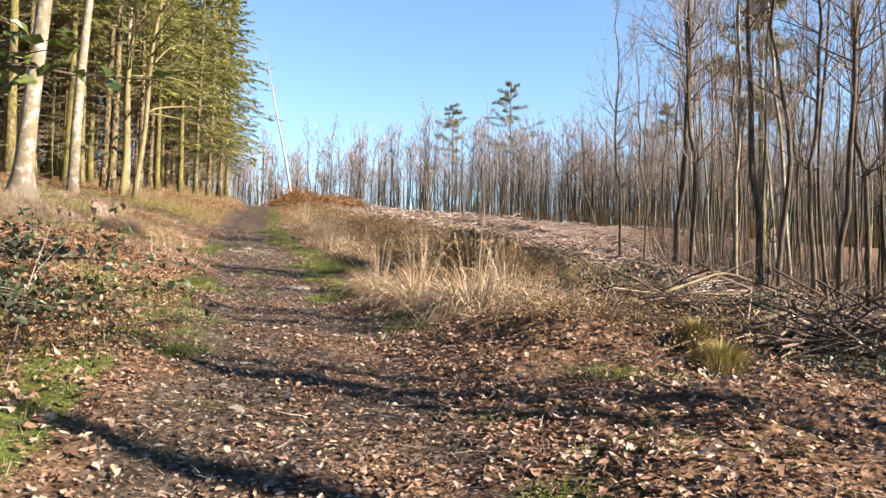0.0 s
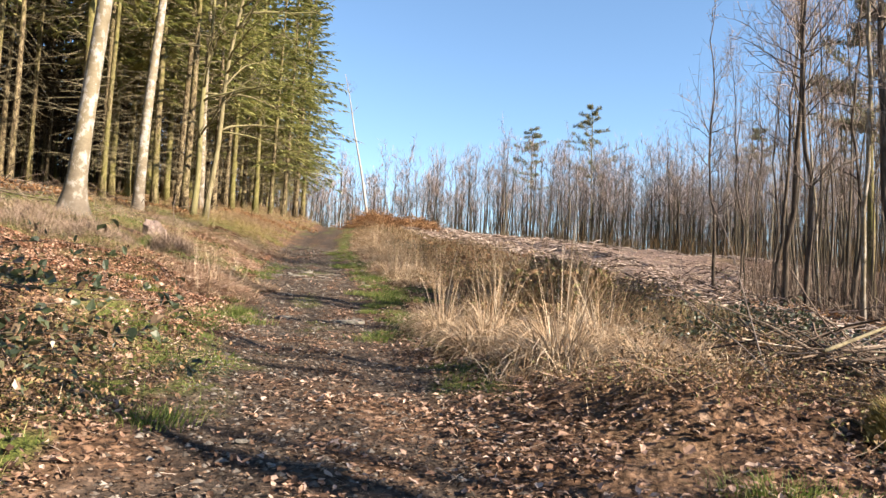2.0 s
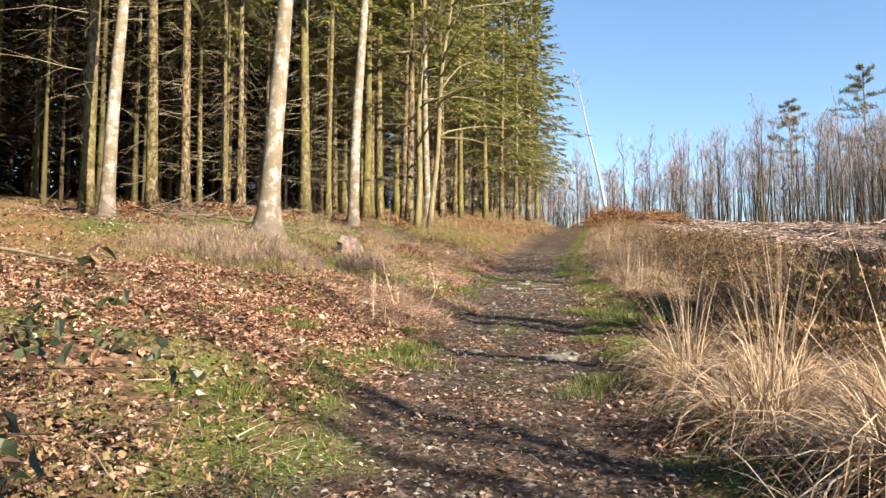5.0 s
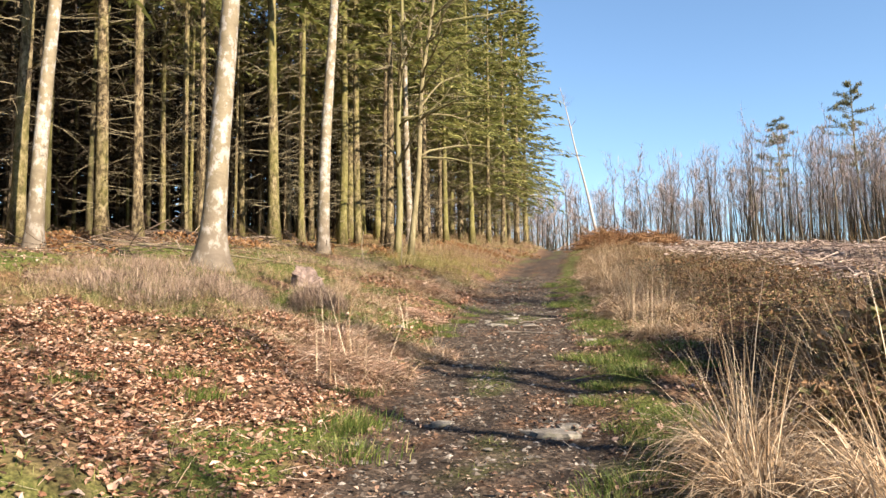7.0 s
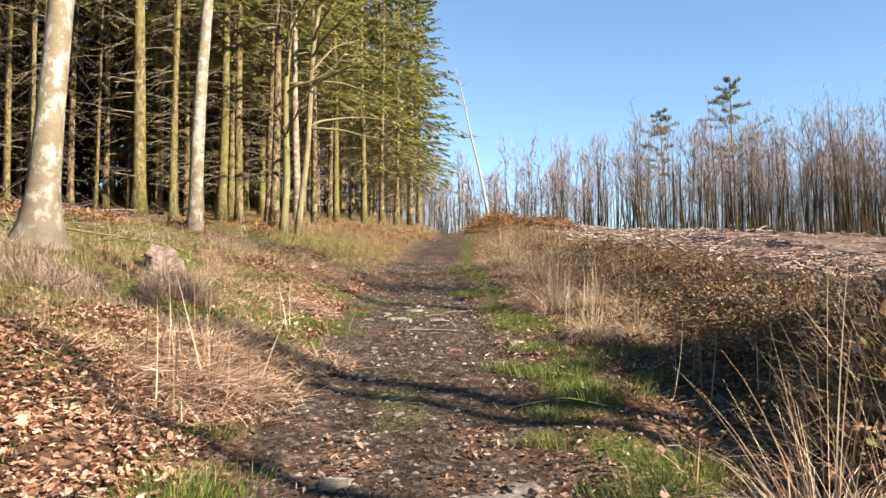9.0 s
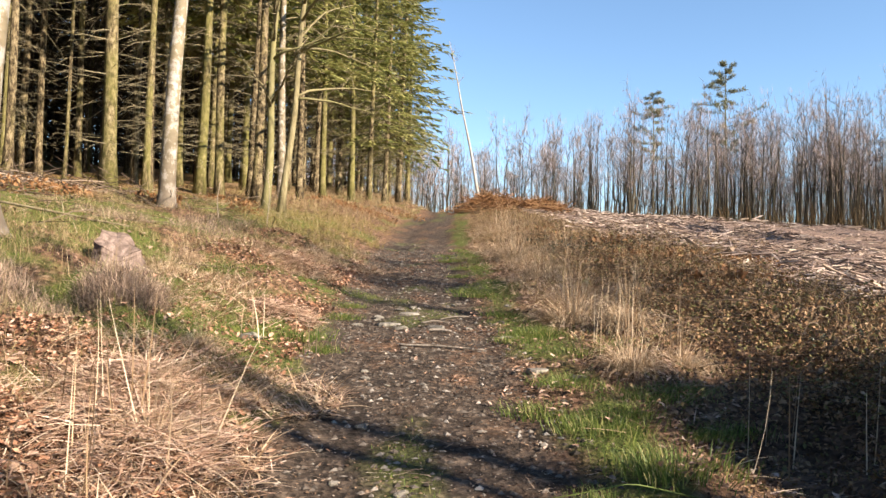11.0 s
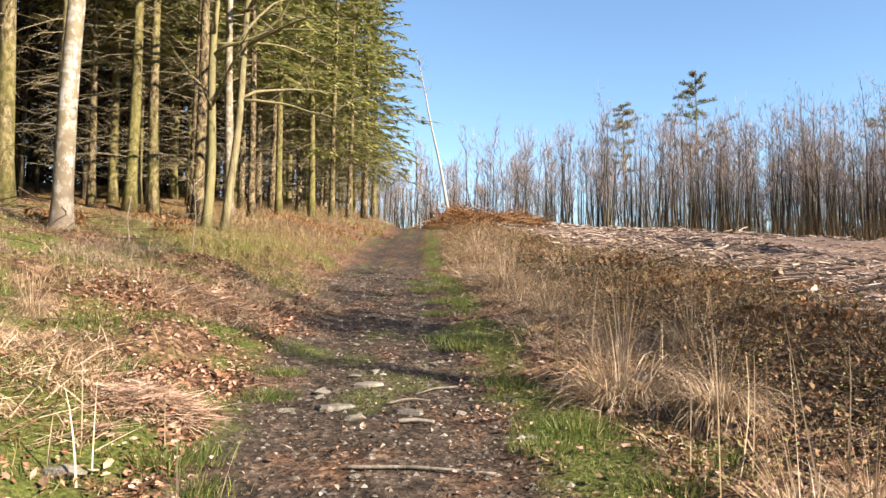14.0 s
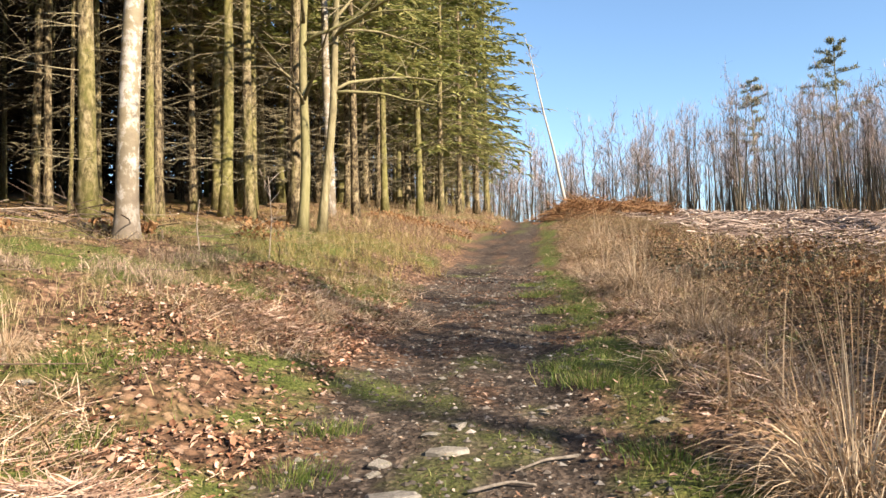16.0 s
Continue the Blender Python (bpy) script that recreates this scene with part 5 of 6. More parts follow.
BUSH = [bramble_meshes(701, M_BRAMBLE, 640, 1.1, .27, .72), bramble_meshes(702, M_BRAMBLE, 600, 1.2, .24, .72)]
BROWN = [bramble_meshes(711, M_RUST, 1000, 1.25, .32, .45), bramble_meshes(712, M_RUST, 950, 1.15, .37, .44)]
SPOTS = [(-2.4, 5.8, 1.15, 0), (-2.9, 5.2, 1.2, 0), (-3.1, 6.7, 1.25, 0), (-2.7, 4.6, 1.1, 0), (-1.9, 5.8, .8, 1), (-2.2, 7.2, .9, 1), (-3.7, 6.0, 1.2, 0), (-3.5, 4.6, 1.2, 0),
         (2.1, 6.0, .6, 1), (2.7, 6.2, .75, 1), (3.3, 5.9, .8, 1), (1.8, 6.7, .5, 1), (3.5, 6.8, .8, 1), (3.6, 5.2, .7, 0), (2.9, 7.2, .7, 1),
         (-2.6, 7.4, .7, 1), (-2.0, 5.3, .6, 1), (-1.25, 7.5, .35, 0), (-2.3, 4.3, .7, 1), (-1.6, 6.0, .4, 0),
         (2.2, 12.3, .8, 1), (2.8, 13.0, 1.0, 1), (2.6, 11.5, .9, 1), (3.1, 11.9, 1.1, 1), (3.3, 13.2, 1.1, 1), (3.2, 14.4, .8, 1), (3.1, 15.6, .7, 0),
         (3.9, 9.6, 1.0, 0), (4.6, 10.6, 1.1, 0), (4.4, 8.6, 1.0, 0), (5.4, 9.6, 1.0, 0), (3.4, 11.0, .9, 1), (5.2, 11.8, 1.0, 0), (3.5, 12.8, 1.0, 1), (4.3, 13.2, 1.1, 1), (3.3, 8.2, .8, 1)]
rb = np.random.default_rng(720)
for y in np.arange(13.5, 30, .95):
    for s in ((3.3, 3.9, 4.6) if y < 19 else (2.9, 3.7, 4.5)):
        x = float(np.interp(y, AXIS_Y, AXIS_X)) + s + rb.normal(0, .2)
        SPOTS.append((x, y + rb.normal(0, .3), rb.uniform(.75, 1.15) * (.55 if s < 3 else 1), 1 if rb.uniform() < .85 else 0))
for y in np.arange(31, 56, 1.7):
    for s in (2.6, 3.8):
        SPOTS.append((float(np.interp(y, AXIS_Y, AXIS_X)) + s + rb.normal(0, .3), y + rb.normal(0, .5), rb.uniform(.8, 1.1), 1))
for k, (x, y, f, dry) in enumerate(SPOTS):
    ob = thing("bramble_bush", on_land(x, y, .02, k * 2.1, f), "withered brown bramble tangle on the ditch bank" if dry else "dark green bramble bush with arching stems", "shrub", "brambles")
    me = (BROWN if dry else BUSH)[k % 2]
    tagged(part("stem_tangle", me[0], ob), kind="stuff")
    tagged(part("foliage", me[1], ob), kind="stuff")


# ---- felled wood ----
def lying_sticks(heap, r, x, y, length, radius, tilt, lift, n=3, sides=4):
    m = len(x)
    a = r.uniform(0, 6.283, m)
    el = r.normal(0, tilt, m)
    d = np.stack([np.cos(a) * np.cos(el), np.sin(a) * np.cos(el), np.sin(el)], -1)
    t = np.linspace(-.5, .5, n)
    c = np.stack([x, y, 0 * x], -1)[:, None] + d[:, None] * (t[None] * length[:, None])[..., None] + np.cumsum(r.normal(0, .03, (m, n, 3)), 1) * length[:, None, None]
    ground = land(c[:, :, 0], c[:, :, 1])
    c[:, :, 2] = (c[:, :, 2] - c[:, :, 2].min(1, keepdims=True)) + ground.mean(1, keepdims=True) * .6 + ground * .4 + lift[:, None] + radius[:, None] * .6
    tubes(heap, c, radius[:, None] * np.linspace(1, .55, n)[None], sides)


def clearing():
    r = np.random.default_rng(800)
    sticks, chips = Heap(), Heap()
    n = 23000
    y = 9 + 62 * r.uniform(0, 1, n) ** .85
    x = np.interp(y, AXIS_Y, AXIS_X) + 4.6 + r.uniform(0, 1, n) ** 1.25 * np.interp(y, [9, 30, 70], [8, 18, 42])
    clump = fractal(x, y, 3.0, 91) > -.12
    x, y = x[clump], y[clump]
    n = len(x)
    lying_sticks(sticks, r, x, y, (.12 + .95 * r.uniform(0, 1, n) ** 2.2), (.005 + .02 * r.uniform(0, 1, n) ** 2) * np.interp(y, [10, 60], [.9, 1.7]), .12, r.uniform(0, .16, n))
    stuff("felling_debris", sticks, M_STICK, "grey sticks and branches strewn over the cleared slope", "branches")
    n = 1300
    y = 14 + 52 * r.uniform(0, 1, n)
    x = np.interp(y, AXIS_Y, AXIS_X) + 5 + r.uniform(0, 1, n) * np.interp(y, [9, 30, 70], [7, 16, 36])
    lying_sticks(chips, r, x, y, r.uniform(.12, .55, n), .015 + .045 * r.uniform(0, 1, n) ** 2, .15, r.uniform(.02, .15, n), 2, 5)
    stuff("split_offcuts", chips, M_CHIP, "pale split wood offcuts among the felling debris", "wood")


clearing()


def brash_pile(name, x, y, wide, deep, high, num, label, seed, mat, thick=(.006, .022), length=(.5, 1.9)):
    r = np.random.default_rng(seed)
    heap = Heap()
    px, py = r.normal(0, .38, num) * wide, r.normal(0, .38, num) * deep
    d = np.clip(1 - (px / wide) ** 2 - (py / deep) ** 2, 0, 1)
    lying_sticks(heap, r, x + px, y + py, r.uniform(*length, num), r.uniform(*thick, num), .22, r.uniform(0, 1, num) * d * high, 4, 5)
    return stuff(name, heap, mat, label, "branches")


brash_pile("brash_pile", 5.1, 6.1, 1.8, 1.2, .42, 620, "tangled heap of cut branches beside the track", 811, M_BRASH, (.004, .016), (.4, 1.6))
brash_pile("brash_pile", 4.2, 7.9, 1.2, .8, .3, 160, "loose cut branches lying over brambles", 812, M_BRASH, (.004, .014), (.4, 1.4))
brash_pile("brash_pile", -0.9, 55.5, 2.2, 3.4, .8, 1300, "reddish brash heap on the crest beside the track", 813, M_BRACKEN, (.008, .024), (.5, 1.8))
brash_pile("brash_pile", 1.9, 54.0, 2.3, 3.4, .55, 900, "low brash heap on the crest beside the track", 814, M_BRACKEN, (.008, .022), (.5, 1.7))
brash_pile("forest_litter_sticks", -9.5, 22, 5.0, 9.0, .05, 420, "thin fallen twigs on the forest floor", 815, M_BRASH, (.004, .012), (.4, 1.6))

brash_pile("fallen_twigs", 13, 19, 7.0, 9.0, .08, 520, "fallen twigs and branches under the bare trees", 816, M_BRASH, (.006, .02), (.5, 2.2))


def lone_branch(name, pts, r0, r1, mat, label, category="branch", side=0):
    """One branch as a bent tapered tube through a few points on the land (x, y, height above it)."""
    p = np.array([(x, y, float(land(x, y)) + h) for x, y, h in pts])
    t = np.linspace(0, len(p) - 1, 14)
    c = np.stack([np.interp(t, np.arange(len(p)), p[:, k]) for k in range(3)], -1)
    c[1:-1] = (c[:-2] + c[1:-1] * 2 + c[2:]) / 4
    heap = Heap()
    tubes(heap, c[None], np.linspace(r0, r1, 14)[None], 8)
    ob = thing(name, Matrix(), label, category)
    part("stem", heap.mesh("stem", mat, True), ob)
    if side:
        r = np.random.default_rng(side)
        tw = Heap()
        m = 9
        i = r.integers(5, 14, m)
        c2 = curves_from(r, c[i], r.uniform(0, 6.283, m), r.uniform(.2, 1.2, m), r.uniform(.15, .5, m), 5, 0, .15)
        tubes(tw, c2, np.linspace(r1 * 1.1, r1 * .5, 5)[None] * np.ones((m, 1)), 4)
        tagged(part("twig_spray", tw.mesh("twigs", mat), ob), kind="stuff")
    return ob


lone_branch("fallen_branch", [(-6.6, 10.6, .05), (-5.6, 10.7, .12), (-4.6, 10.9, .06)], .028, .012, M_DEAD, "pale fallen branch on the bank")
lone_branch("fallen_branch", [(-13.2, 25.4, .12), (-12.0, 25.0, .2), (-10.7, 24.7, .1)], .09, .05, M_OAK, "dark fallen log on the forest floor")
lone_branch("fallen_branch", [(-10.2, 20.0, .05), (-7.6, 19.6, .1), (-5.4, 19.3, .06)], .03, .012, M_DEAD, "mossy fallen branch at the forest edge", side=3)
lone_branch("fallen_branch", [(3.4, 6.9, .35), (4.4, 7.5, .65), (5.6, 7.3, .5)], .016, .007, M_DEAD, "pale curved branch on the brash heap")
lone_branch("fallen_branch", [(3.9, 6.2, .3), (5.0, 6.8, .62), (6.3, 7.6, .5)], .022, .01, M_OAK, "dark cut branch across the brash heap", side=5)
lone_branch("fallen_branch", [(9.0, 13.8, .02), (9.4, 14.4, .9), (10.1, 15.3, 1.9)], .035, .014, M_OAK, "snapped branch leaning against a bare tree", side=6)
lone_branch("sapling", [(2.75, 6.35, -.02), (2.6, 6.4, .5), (2.5, 6.5, 1.0), (2.35, 6.6, 1.35)], .006, .002, M_TWIG, "thin leafless sapling standing in leaf litter", "sapling", 7)
lone_branch("sapling", [(2.9, 6.2, -.02), (2.55, 6.4, .3), (2.1, 6.9, .75), (1.9, 7.2, .95)], .005, .002, M_TWIG, "thin bent sapling in leaf litter", "sapling", 8)
lone_branch("sapling", [(-1.75, 4.9, -.02), (-1.68, 5.0, .5), (-1.55, 5.1, 1.0)], .006, .002, M_TWIG, "thin dead stem on the bramble bank", "sapling", 9)
lone_branch("sapling", [(-1.95, 5.1, -.02), (-2.0, 5.0, .4), (-1.9, 4.9, .75)], .005, .002, M_TWIG, "thin dead stem on the bramble bank", "sapling", 10)
lone_branch("sapling", [(-5.15, 24.6, -.02), (-5.1, 24.6, .6), (-5.15, 24.6, 1.2)], .01, .004, M_CHIP, "thin pale sapling on the grassy bank", "sapling", 11)
lone_branch("sapling", [(-6.0, 24.2, -.02), (-6.05, 24.2, .4), (-6.0, 24.2, .75)], .012, .006, M_CHIP, "thin pale stake on the grassy bank", "sapling")
lone_branch("bent_stalk", [(.55, 13.2, .0), (.2, 13.1, .14), (-.0, 13.0, .16), (-.25, 13.0, .12)], .004, .002, M_GRASS, "long green grass stalk arching over the verge", "grass")
lone_branch("stick", [(-.78, 18.62, .02), (-.95, 18.5, .03), (-1.1, 18.36, .02)], .010, .006, M_GREY, "pale stick lying on the track")
lone_branch("stick", [(-1.17, 17.55, .02), (-1.05, 17.58, .03), (-.92, 17.57, .02)], .016, .012, M_GREY, "broken piece of pale wood on the track")
lone_branch("stick", [(-1.3, 18.05, .02), (-1.16, 18.1, .04), (-1.1, 18.2, .03), (-.98, 18.2, .02)], .010, .006, M_GREY, "crooked pale stick lying on the track")
lone_branch("stick", [(-1.35, 16.5, .02), (-1.0, 16.55, .02), (-.55, 16.5, .02)], .011, .008, M_GREY, "straight grey stick pressed into the track")


# ---- stones, stump ----
def stone_mesh(seed, flat=.5):
    r = np.random.default_rng(seed)
    bm = bmesh.new()
    bmesh.ops.create_icosphere(bm, subdivisions=2, radius=.5)
    cuts = r.normal(0, 1, (11, 3))
    cuts /= np.linalg.norm(cuts, axis=1)[:, None]
    depth = r.uniform(.2, .4, 11)
    for v in bm.verts:
        c = np.array(v.co)
        for nrm, d in zip(cuts, depth):
            over = c @ nrm - d
            if over > 0:
                c = c - nrm * over
        c = c * (1.25, .9, flat) + r.normal(0, .008, 3)
        v.co = c
    me = bpy.data.meshes.new("stone")
    bm.to_mesh(me)
    bm.free()
    me.materials.append(M_STONE)
    return me


STONES = [stone_mesh(s, f) for s, f in ((901, .5), (902, .35), (903, .6), (904, .28), (905, .45))]


def stone(x, y, size, kind, turn, label="pale angular stone bedded in the track", sink=.25):
    ob = new("stone", STONES[kind])
    ob.matrix_basis = Matrix.Translation((x, y, float(land(x, y)) + size * (.12 - .3 * sink))) @ Matrix.Rotation(turn, 4, 'Z') @ Matrix.Scale(size, 4)
    return tagged(ob, label, "stone", "stones on the track")


def slab(x, y, wide, deep, thick, turn, seed, label):
    """A split flat stone: an uneven outline, pressed flat, with chipped upper edges."""
    r = np.random.default_rng(seed)
    n = 11
    a = np.sort(np.arange(n) * 2 * np.pi / n + r.normal(0, .2, n))
    rim = np.stack([np.sign(np.cos(a)) * np.abs(np.cos(a)) ** .7 * wide, np.sign(np.sin(a)) * np.abs(np.sin(a)) ** .7 * deep], -1) * .5 * r.uniform(.72, 1.15, (n, 1))
    rings = [np.concatenate([rim * f, np.full((n, 1), h) + r.normal(0, thick * .08, (n, 1))], 1) for f, h in ((1.0, -.05), (1.03, thick * .6), (.93, thick), (.5, thick * 1.08))]
    v = np.concatenate(rings + [[[0, 0, thick * 1.05]]])
    o = (np.arange(3) * n)[:, None]
    i, j = np.arange(n)[None], (np.arange(n)[None] + 1) % n
    top = np.stack([3 * n + np.arange(n), 3 * n + (np.arange(n) + 1) % n, np.full(n, 4 * n)], -1)
    ob = new("stone_slab", Heap().add(v, quads=np.stack([o + i, o + j, o + n + j, o + n + i], -1), tris=top).mesh("stone_slab", M_STONE))
    ob.matrix_basis = Matrix.Translation((x, y, float(land(x, y)) - .012)) @ Matrix.Rotation(turn, 4, 'Z') @ Matrix.Rotation(.06, 4, 'X')
    return tagged(ob, label, "stone", "stones on the track")


slab(-.2, 11.72, .44, .24, .045, -.35, 951, "flat grey stone slab bedded in the track")
slab(-.1, 11.93, .2, .13, .05, .3, 952, "small flat grey stone beside the slab")
slab(-1.05, 12.0, .19, .13, .03, .2, 953, "flat grey stone at the edge of the track")
slab(-.1, 15.6, .2, .12, .03, .5, 954, "flat grey stone in the verge grass")
slab(-1.66, 18.0, .26, .13, .04, .4, 955, "flat grey stone bedded in the track")
slab(-1.1, 17.85, .22, .12, .04, -.2, 956, "flat grey stone bedded in the track")
slab(-1.5, 18.6, .24, .12, .035, .1, 957, "flat grey stone bedded in the track")
stone(-.28, 12.1, 0.12, 1, .5)
stone(-2.6, 16.0, 0.21, 2, .1, "white angular stone on the grassy bank", .0)
stone(-1.46, 17.65, 0.15, 2, .3)
stone(-1.85, 18.45, 0.15, 0, .7, "rounded pale stone at the edge of the track")
stone(-2.0, 17.9, 0.17, 1, 1.2)
stone(-1.65, 18.9, 0.12, 3, .4)
stone(-1.5, 19.1, 0.14, 1, 2.1)
stone(-.75, 17.9, 0.12, 0, .9)
stone(-1.0, 19.4, 0.10, 1, .2)
stone(-.3, 19.0, 0.10, 0, .2)
stone(-.9, 20.6, 0.15, 3, 1.9)
stone(-.4, 4.75, 0.11, 0, .4)
stone(-.45, 5.95, 0.12, 4, .2, "rounded dark stone half buried in the track")
stone(.2, 15.3, 0.16, 1, .4)
stone(-3.9, 18.3, 0.12, 2, .4, "white stone among bank grass", .1)
rs = np.random.default_rng(910)
for k in range(70):
    y = rs.uniform(9, 30)
    x = float(np.interp(y, AXIS_Y, AXIS_X)) + rs.normal(-.05, .5)
    stone(x, y, rs.uniform(.04, .11), int(rs.integers(0, 5)), rs.uniform(0, 6.28), "small stone bedded in the track")


def gravel():
    r = np.random.default_rng(920)
    heap = Heap()
    n = 13000
    x, y = scatter(r, n, -1.05, 1.0, 2, 32, 1.1)
    size = .006 + .026 * r.uniform(0, 1, n) ** 2.2
    oct_v = np.array([(1, 0, 0), (0, 1, 0), (-1, 0, 0), (0, -1, 0), (0, 0, .7), (0, 0, -.7)]) * np.array([1.2, .9, .8])
    a = r.uniform(0, 6.283, n)
    v = oct_v[None] * size[:, None, None] * r.uniform(.7, 1.3, (n, 1, 3))
    v = np.stack([v[:, :, 0] * np.cos(a)[:, None] - v[:, :, 1] * np.sin(a)[:, None], v[:, :, 0] * np.sin(a)[:, None] + v[:, :, 1] * np.cos(a)[:, None], v[:, :, 2]], -1) + stand(x, y)[:, None]
    t = np.array([(0, 1, 4), (1, 2, 4), (2, 3, 4), (3, 0, 4), (1, 0, 5), (2, 1, 5), (3, 2, 5), (0, 3, 5)])
    heap.add(v, tris=(np.arange(n) * 6)[:, None, None] + t[None])
    stuff("gravel", heap, M_GRIT, "small grey stones pressed into the track", "gravel")


gravel()


def stump(x, y, r0, h, label):
    r = np.random.default_rng(930)
    ob = thing("tree_stump", on_land(x, y, .04), label, "stump")
    n, rings = 18, 7
    a = np.arange(n) * 2 * np.pi / n
    v = []
    for k in range(rings):
        z = h * k / (rings - 1)
        rad = r0 * (1 + .55 * math.exp(-z / .1) * (1 + .4 * np.sin(a * 5))) * (1 + .12 * np.sin(a * 3 + 1) + .07 * np.sin(a * 7)) + r.normal(0, .008, n)
        v.append(np.stack([rad * np.cos(a), rad * np.sin(a), z + (-.1 * np.cos(a) * k / (rings - 1)) + (.09 * np.sin(a) + .02 * np.sin(a * 4 + 2)) * k / (rings - 1)], -1))
    v = np.array(v)
    o = (np.arange(rings - 1) * n)[:, None]
    i, j = np.arange(n)[None], (np.arange(n)[None] + 1) % n
    heap = Heap().add(v, quads=np.stack([o + i, o + j, o + n + j, o + n + i], -1))
    part("bark", heap.mesh("bark", M_STUMP, False), ob)
    top = np.concatenate([v[-1] * (.97, .97, 1) + (0, 0, .004), [[0, 0, h + .01]]])
    cut = Heap().add(top, tris=np.stack([np.arange(n), (np.arange(n) + 1) % n, np.full(n, n)], -1))
    part("cut_face", cut.mesh("cut_face", M_STUMP), ob, "weathered pale sawn face")


def reed_fan(x, y, num, reach, seed, high=.1):
    r = np.random.default_rng(seed)
    np.random.seed(seed)
    heap = Heap()
    a = r.uniform(0, 6.283, num)
    d = np.sqrt(r.uniform(0, 1, num)) * .5 * reach
    px, py = x + d * np.cos(a), y + d * np.sin(a)
    lift = high * np.cos(np.clip(d / (.5 * reach), 0, 1) * 1.57) * r.uniform(.3, 1, num)
    blades(heap, stand(px, py, .025) + np.stack([0 * a, 0 * a, lift], -1), np.where(r.uniform(0, 1, num) < .5, a + r.normal(0, .7, num), r.uniform(0, 6.283, num)), (.06 + .3 * r.uniform(0, 1, num) ** 1.5) * reach, r.uniform(1.25, 1.72, num), r.uniform(-.25, .4, num), r.uniform(.004, .0115, num), 3)
    return stuff("fallen_reeds", heap, M_REED, "pale fallen reeds fanned out round a tussock", "grass")


reed_fan(-2.35, 13.3, 2100, 1.05, 961, .14)
reed_fan(-2.6, 14.0, 2000, .95, 962, .14)
reed_fan(-2.66, 17.1, 1900, .75, 965, .14)
reed_fan(-3.5, 20.7, 700, .9, 964)


def straw_stalks(x, y, num, seed, low=.45, high=.85):
    r = np.random.default_rng(seed)
    np.random.seed(seed)
    heap = Heap()
    px, py = x + r.normal(0, .28, num), y + r.normal(0, .25, num)
    blades(heap, stand(px, py, -.01), r.uniform(0, 6.283, num), r.uniform(low, high, num), r.uniform(0, .35, num), r.normal(0, .3, num), r.uniform(.006, .011, num), 4)
    return stuff("straw_stalks", heap, M_STRAW, "thin upright straw stalks on the bank", "grass")


straw_stalks(-2.35, 13.0, 16, 971)
straw_stalks(-2.6, 13.6, 12, 972)
straw_stalks(-2.4, 16.2, 10, 973, .3, .6)
straw_stalks(.75, 16.0, 14, 974)
straw_stalks(1.2, 14.4, 10, 975)
straw_stalks(.5, 19.0, 16, 976)
stump(-4.35, 16.95, .2, .3, "weathered grey sawn tree stump on the bank")


M_BRUSH = flake_material("withered_heath", [(0, (.1, .07, .055)), (.5, (.27, .195, .15)), (.85, (.42, .32, .25)), (1, (.6, .48, .38))], .85, .1, tone=0.87)


def heath_mound(x, y, wide, deep, high, num, seed, label="grey-brown withered heath mound on the bank"):
    """A dome of fine dead twigs that arch outwards and down."""
    r = np.random.default_rng(seed)
    np.random.seed(seed)
    heap = Heap()
    a, d = r.uniform(0, 6.283, num), np.sqrt(r.uniform(0, 1, num))
    b = stand(x + d * np.cos(a) * wide * .8, y + d * np.sin(a) * deep * .8, -.02)
    blades(heap, b, a + r.normal(0, .9, num), r.uniform(.4, 1.1, num) * high * (1.1 - .45 * d), r.uniform(0, 1.4, num), r.normal(.4, 1.2, num), r.uniform(.0025, .005, num), 4)
    q = num
    j = r.integers(0, num, q)
    blades(heap, b[j] + np.stack([0 * a[j], 0 * a[j], r.uniform(.2, .75, q) * high * (1 - .5 * d[j])], -1), r.uniform(0, 6.283, q), r.uniform(.2, .5, q) * high, r.uniform(.3, 1.7, q), r.uniform(-.3, .8, q), r.uniform(.003, .006, q), 2)
    return stuff("heath_mound", heap, M_BRUSH, label, "shrub")


for k, (x, y, wide, deep, high, num) in enumerate(((-5.35, 14.2, .9, .6, .42, 1500), (-4.8, 15.2, .8, .6, .46, 1500), (-5.7, 15.5, .8, .7, .5, 1300), (-6.4, 14.5, .8, .7, .42, 1100), (-4.2, 15.0, .6, .5, .34, 700), (-6.9, 15.9, .9, .7, .4, 900),
                                                   (-5.2, 21.5, .8, .6, .35, 800), (-6.2, 20.4, .8, .6, .35, 800), (-5.6, 23.2, .8, .6, .3, 700))):
    heath_mound(x, y, wide, deep, high * .8, num, 981 + k)
heath_mound(-3.6, 15.65, .46, .36, .42, 2300, 995, "dense dark brown heath bush below the stump")


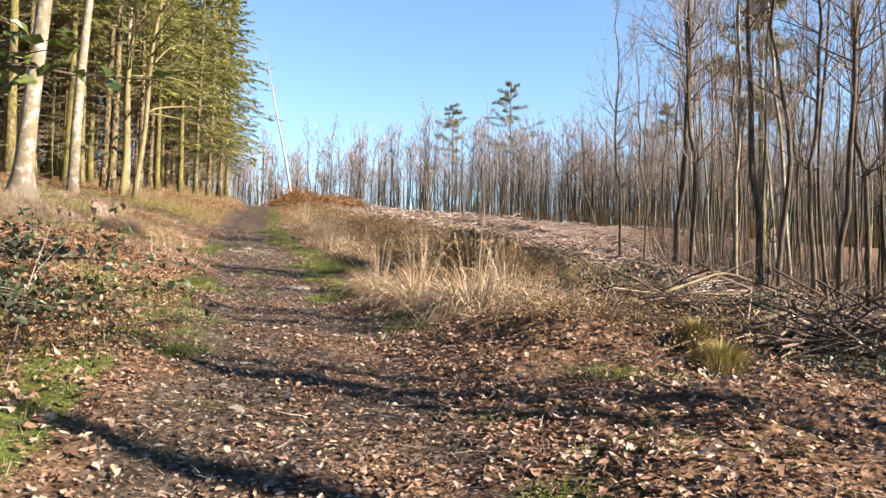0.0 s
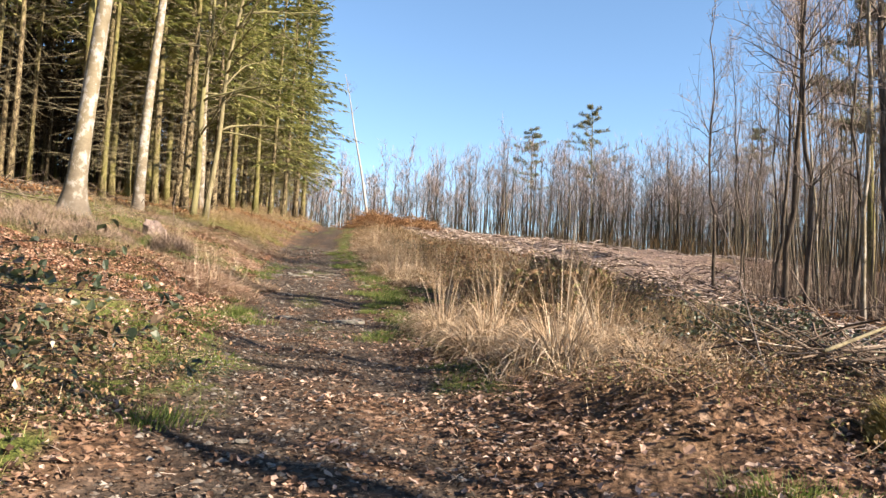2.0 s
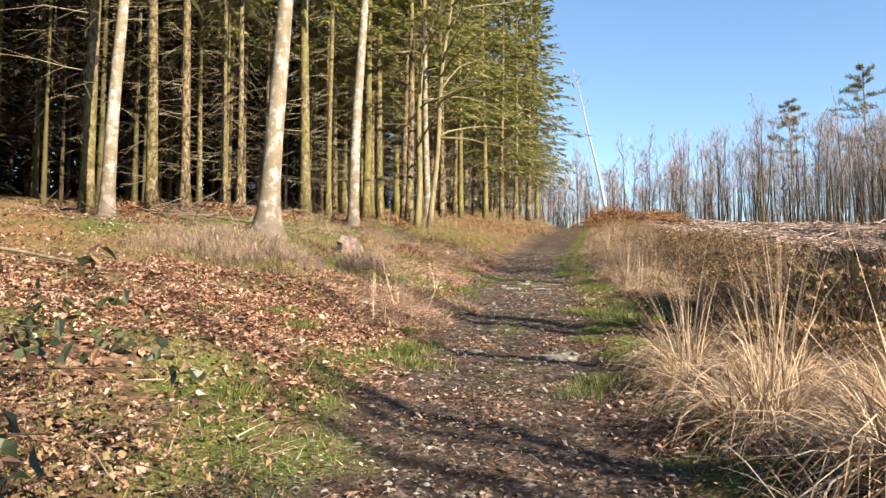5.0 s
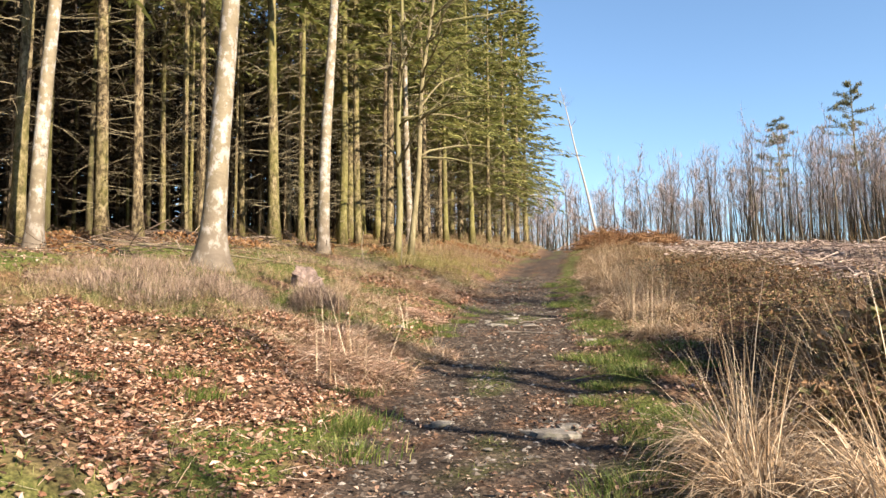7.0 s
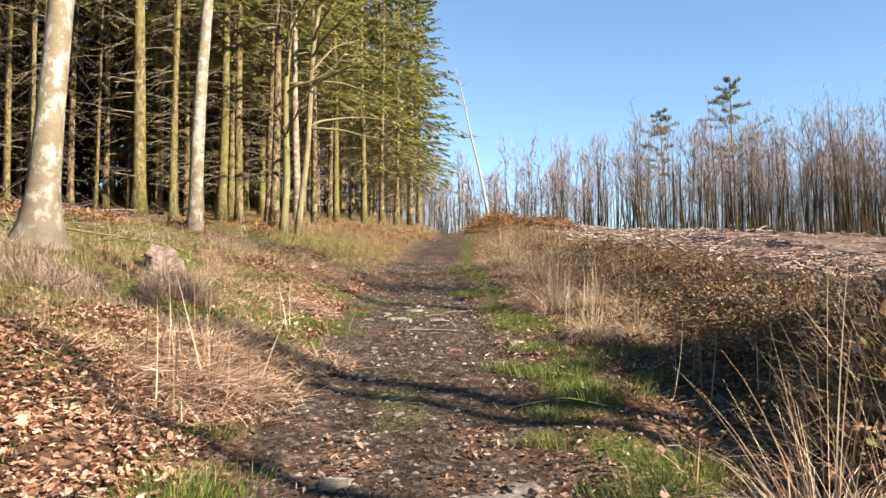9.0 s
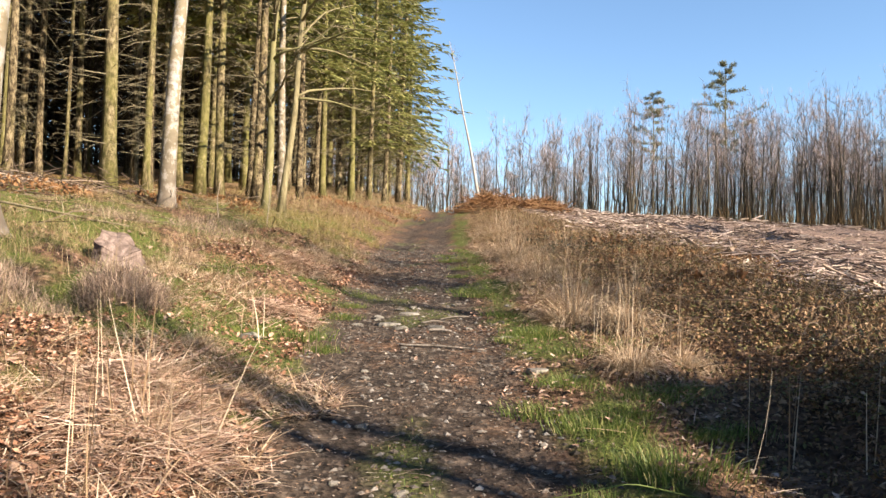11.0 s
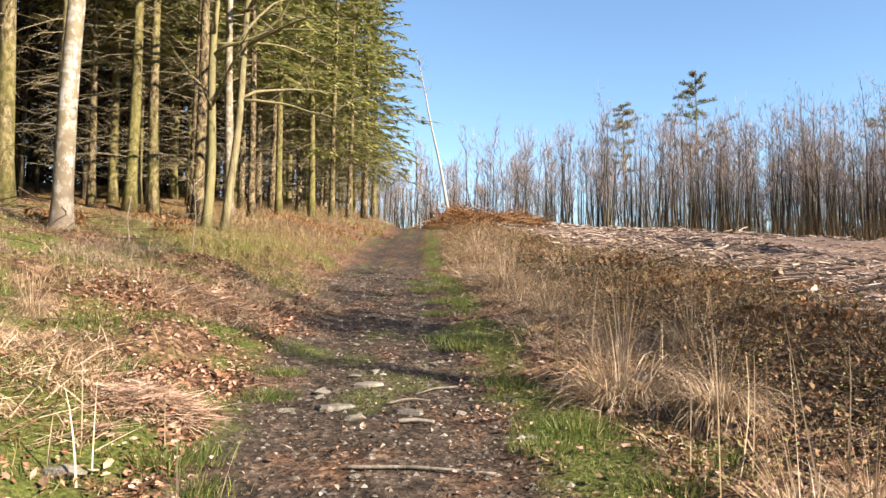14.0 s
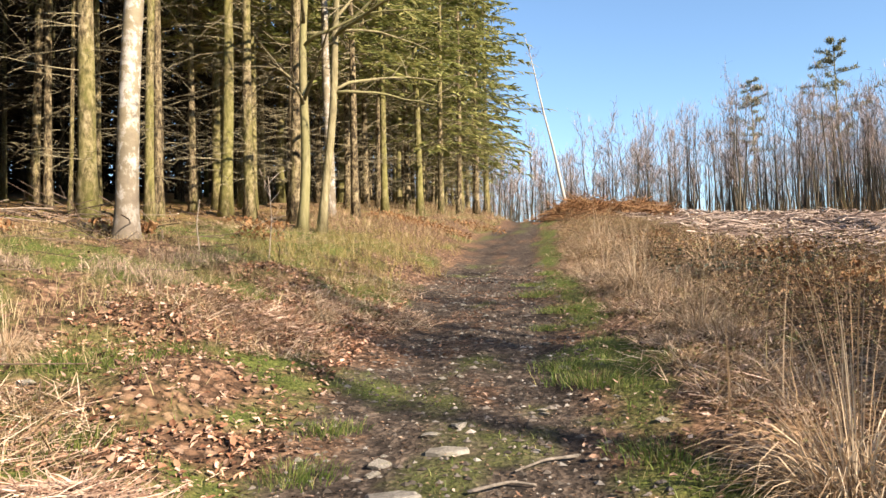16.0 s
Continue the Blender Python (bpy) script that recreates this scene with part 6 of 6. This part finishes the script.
def moss_mound(x, y, rad, h):
    r = np.random.default_rng(940)
    np.random.seed(940)
    heap = Heap()
    n = 1500
    a, d = r.uniform(0, 6.283, n), np.sqrt(r.uniform(0, 1, n)) * rad
    px, py = x + d * np.cos(a), y + d * np.sin(a) * .7
    b = stand(px, py)
    b[:, 2] += h * np.cos(np.clip(d / rad, 0, 1) * 1.57) - .02
    blades(heap, b, a, r.uniform(.05, .16, n), r.uniform(.2, 1.0, n), r.uniform(.4, 1.6, n), r.uniform(.006, .012, n), 2)
    stuff("mossy_tuft", heap, M_BROOM, "yellow-green mossy tuft over a low bank", "moss")


moss_mound(3.05, 5.6, .15, .16)
moss_mound(2.95, 5.1, .18, .12)


def holly_branch():
    """The evergreen twig that hangs in from the bank at the start."""
    r = np.random.default_rng(950)
    np.random.seed(950)
    ob = thing("holly_sapling", on_land(-2.35, 3.3, .03), "young evergreen sapling with glossy dark leaves", "shrub")
    line = np.array([(0, 0, 0), (.15, 0, .8), (.4, 0, 1.35), (.85, -.05, 1.5), (1.42, -.1, 1.42)])
    t = np.linspace(0, 4, 14)
    c = np.stack([np.interp(t, np.arange(5), line[:, k]) for k in range(3)], -1)
    wood = Heap()
    tubes(wood, c[None], np.linspace(.014, .004, 14)[None], 7)
    part("stem", wood.mesh("stem", M_OAK, True), ob)
    tw, lf = Heap(), Heap()
    m = 12
    i = r.integers(9, 14, m)
    c2 = curves_from(r, c[i], r.uniform(0, 6.283, m), r.uniform(-.4, .7, m), r.uniform(.15, .5, m), 5, -.2, .12)
    tubes(tw, c2, np.linspace(.004, .002, 5)[None] * np.ones((m, 1)), 4)
    k = r.integers(0, m, 95)
    p = c2[k, r.integers(1, 5, 95)] + r.normal(0, .03, (95, 3))
    leaves(lf, p, r.uniform(.055, .105, 95), .9, LEAF_OVAL)
    tagged(part("twig_spray", tw.mesh("twigs", M_OAK), ob), kind="stuff")
    tagged(part("foliage", lf.mesh("foliage", M_HOLLY), ob, "glossy dark green leaves"), kind="stuff")


holly_branch()
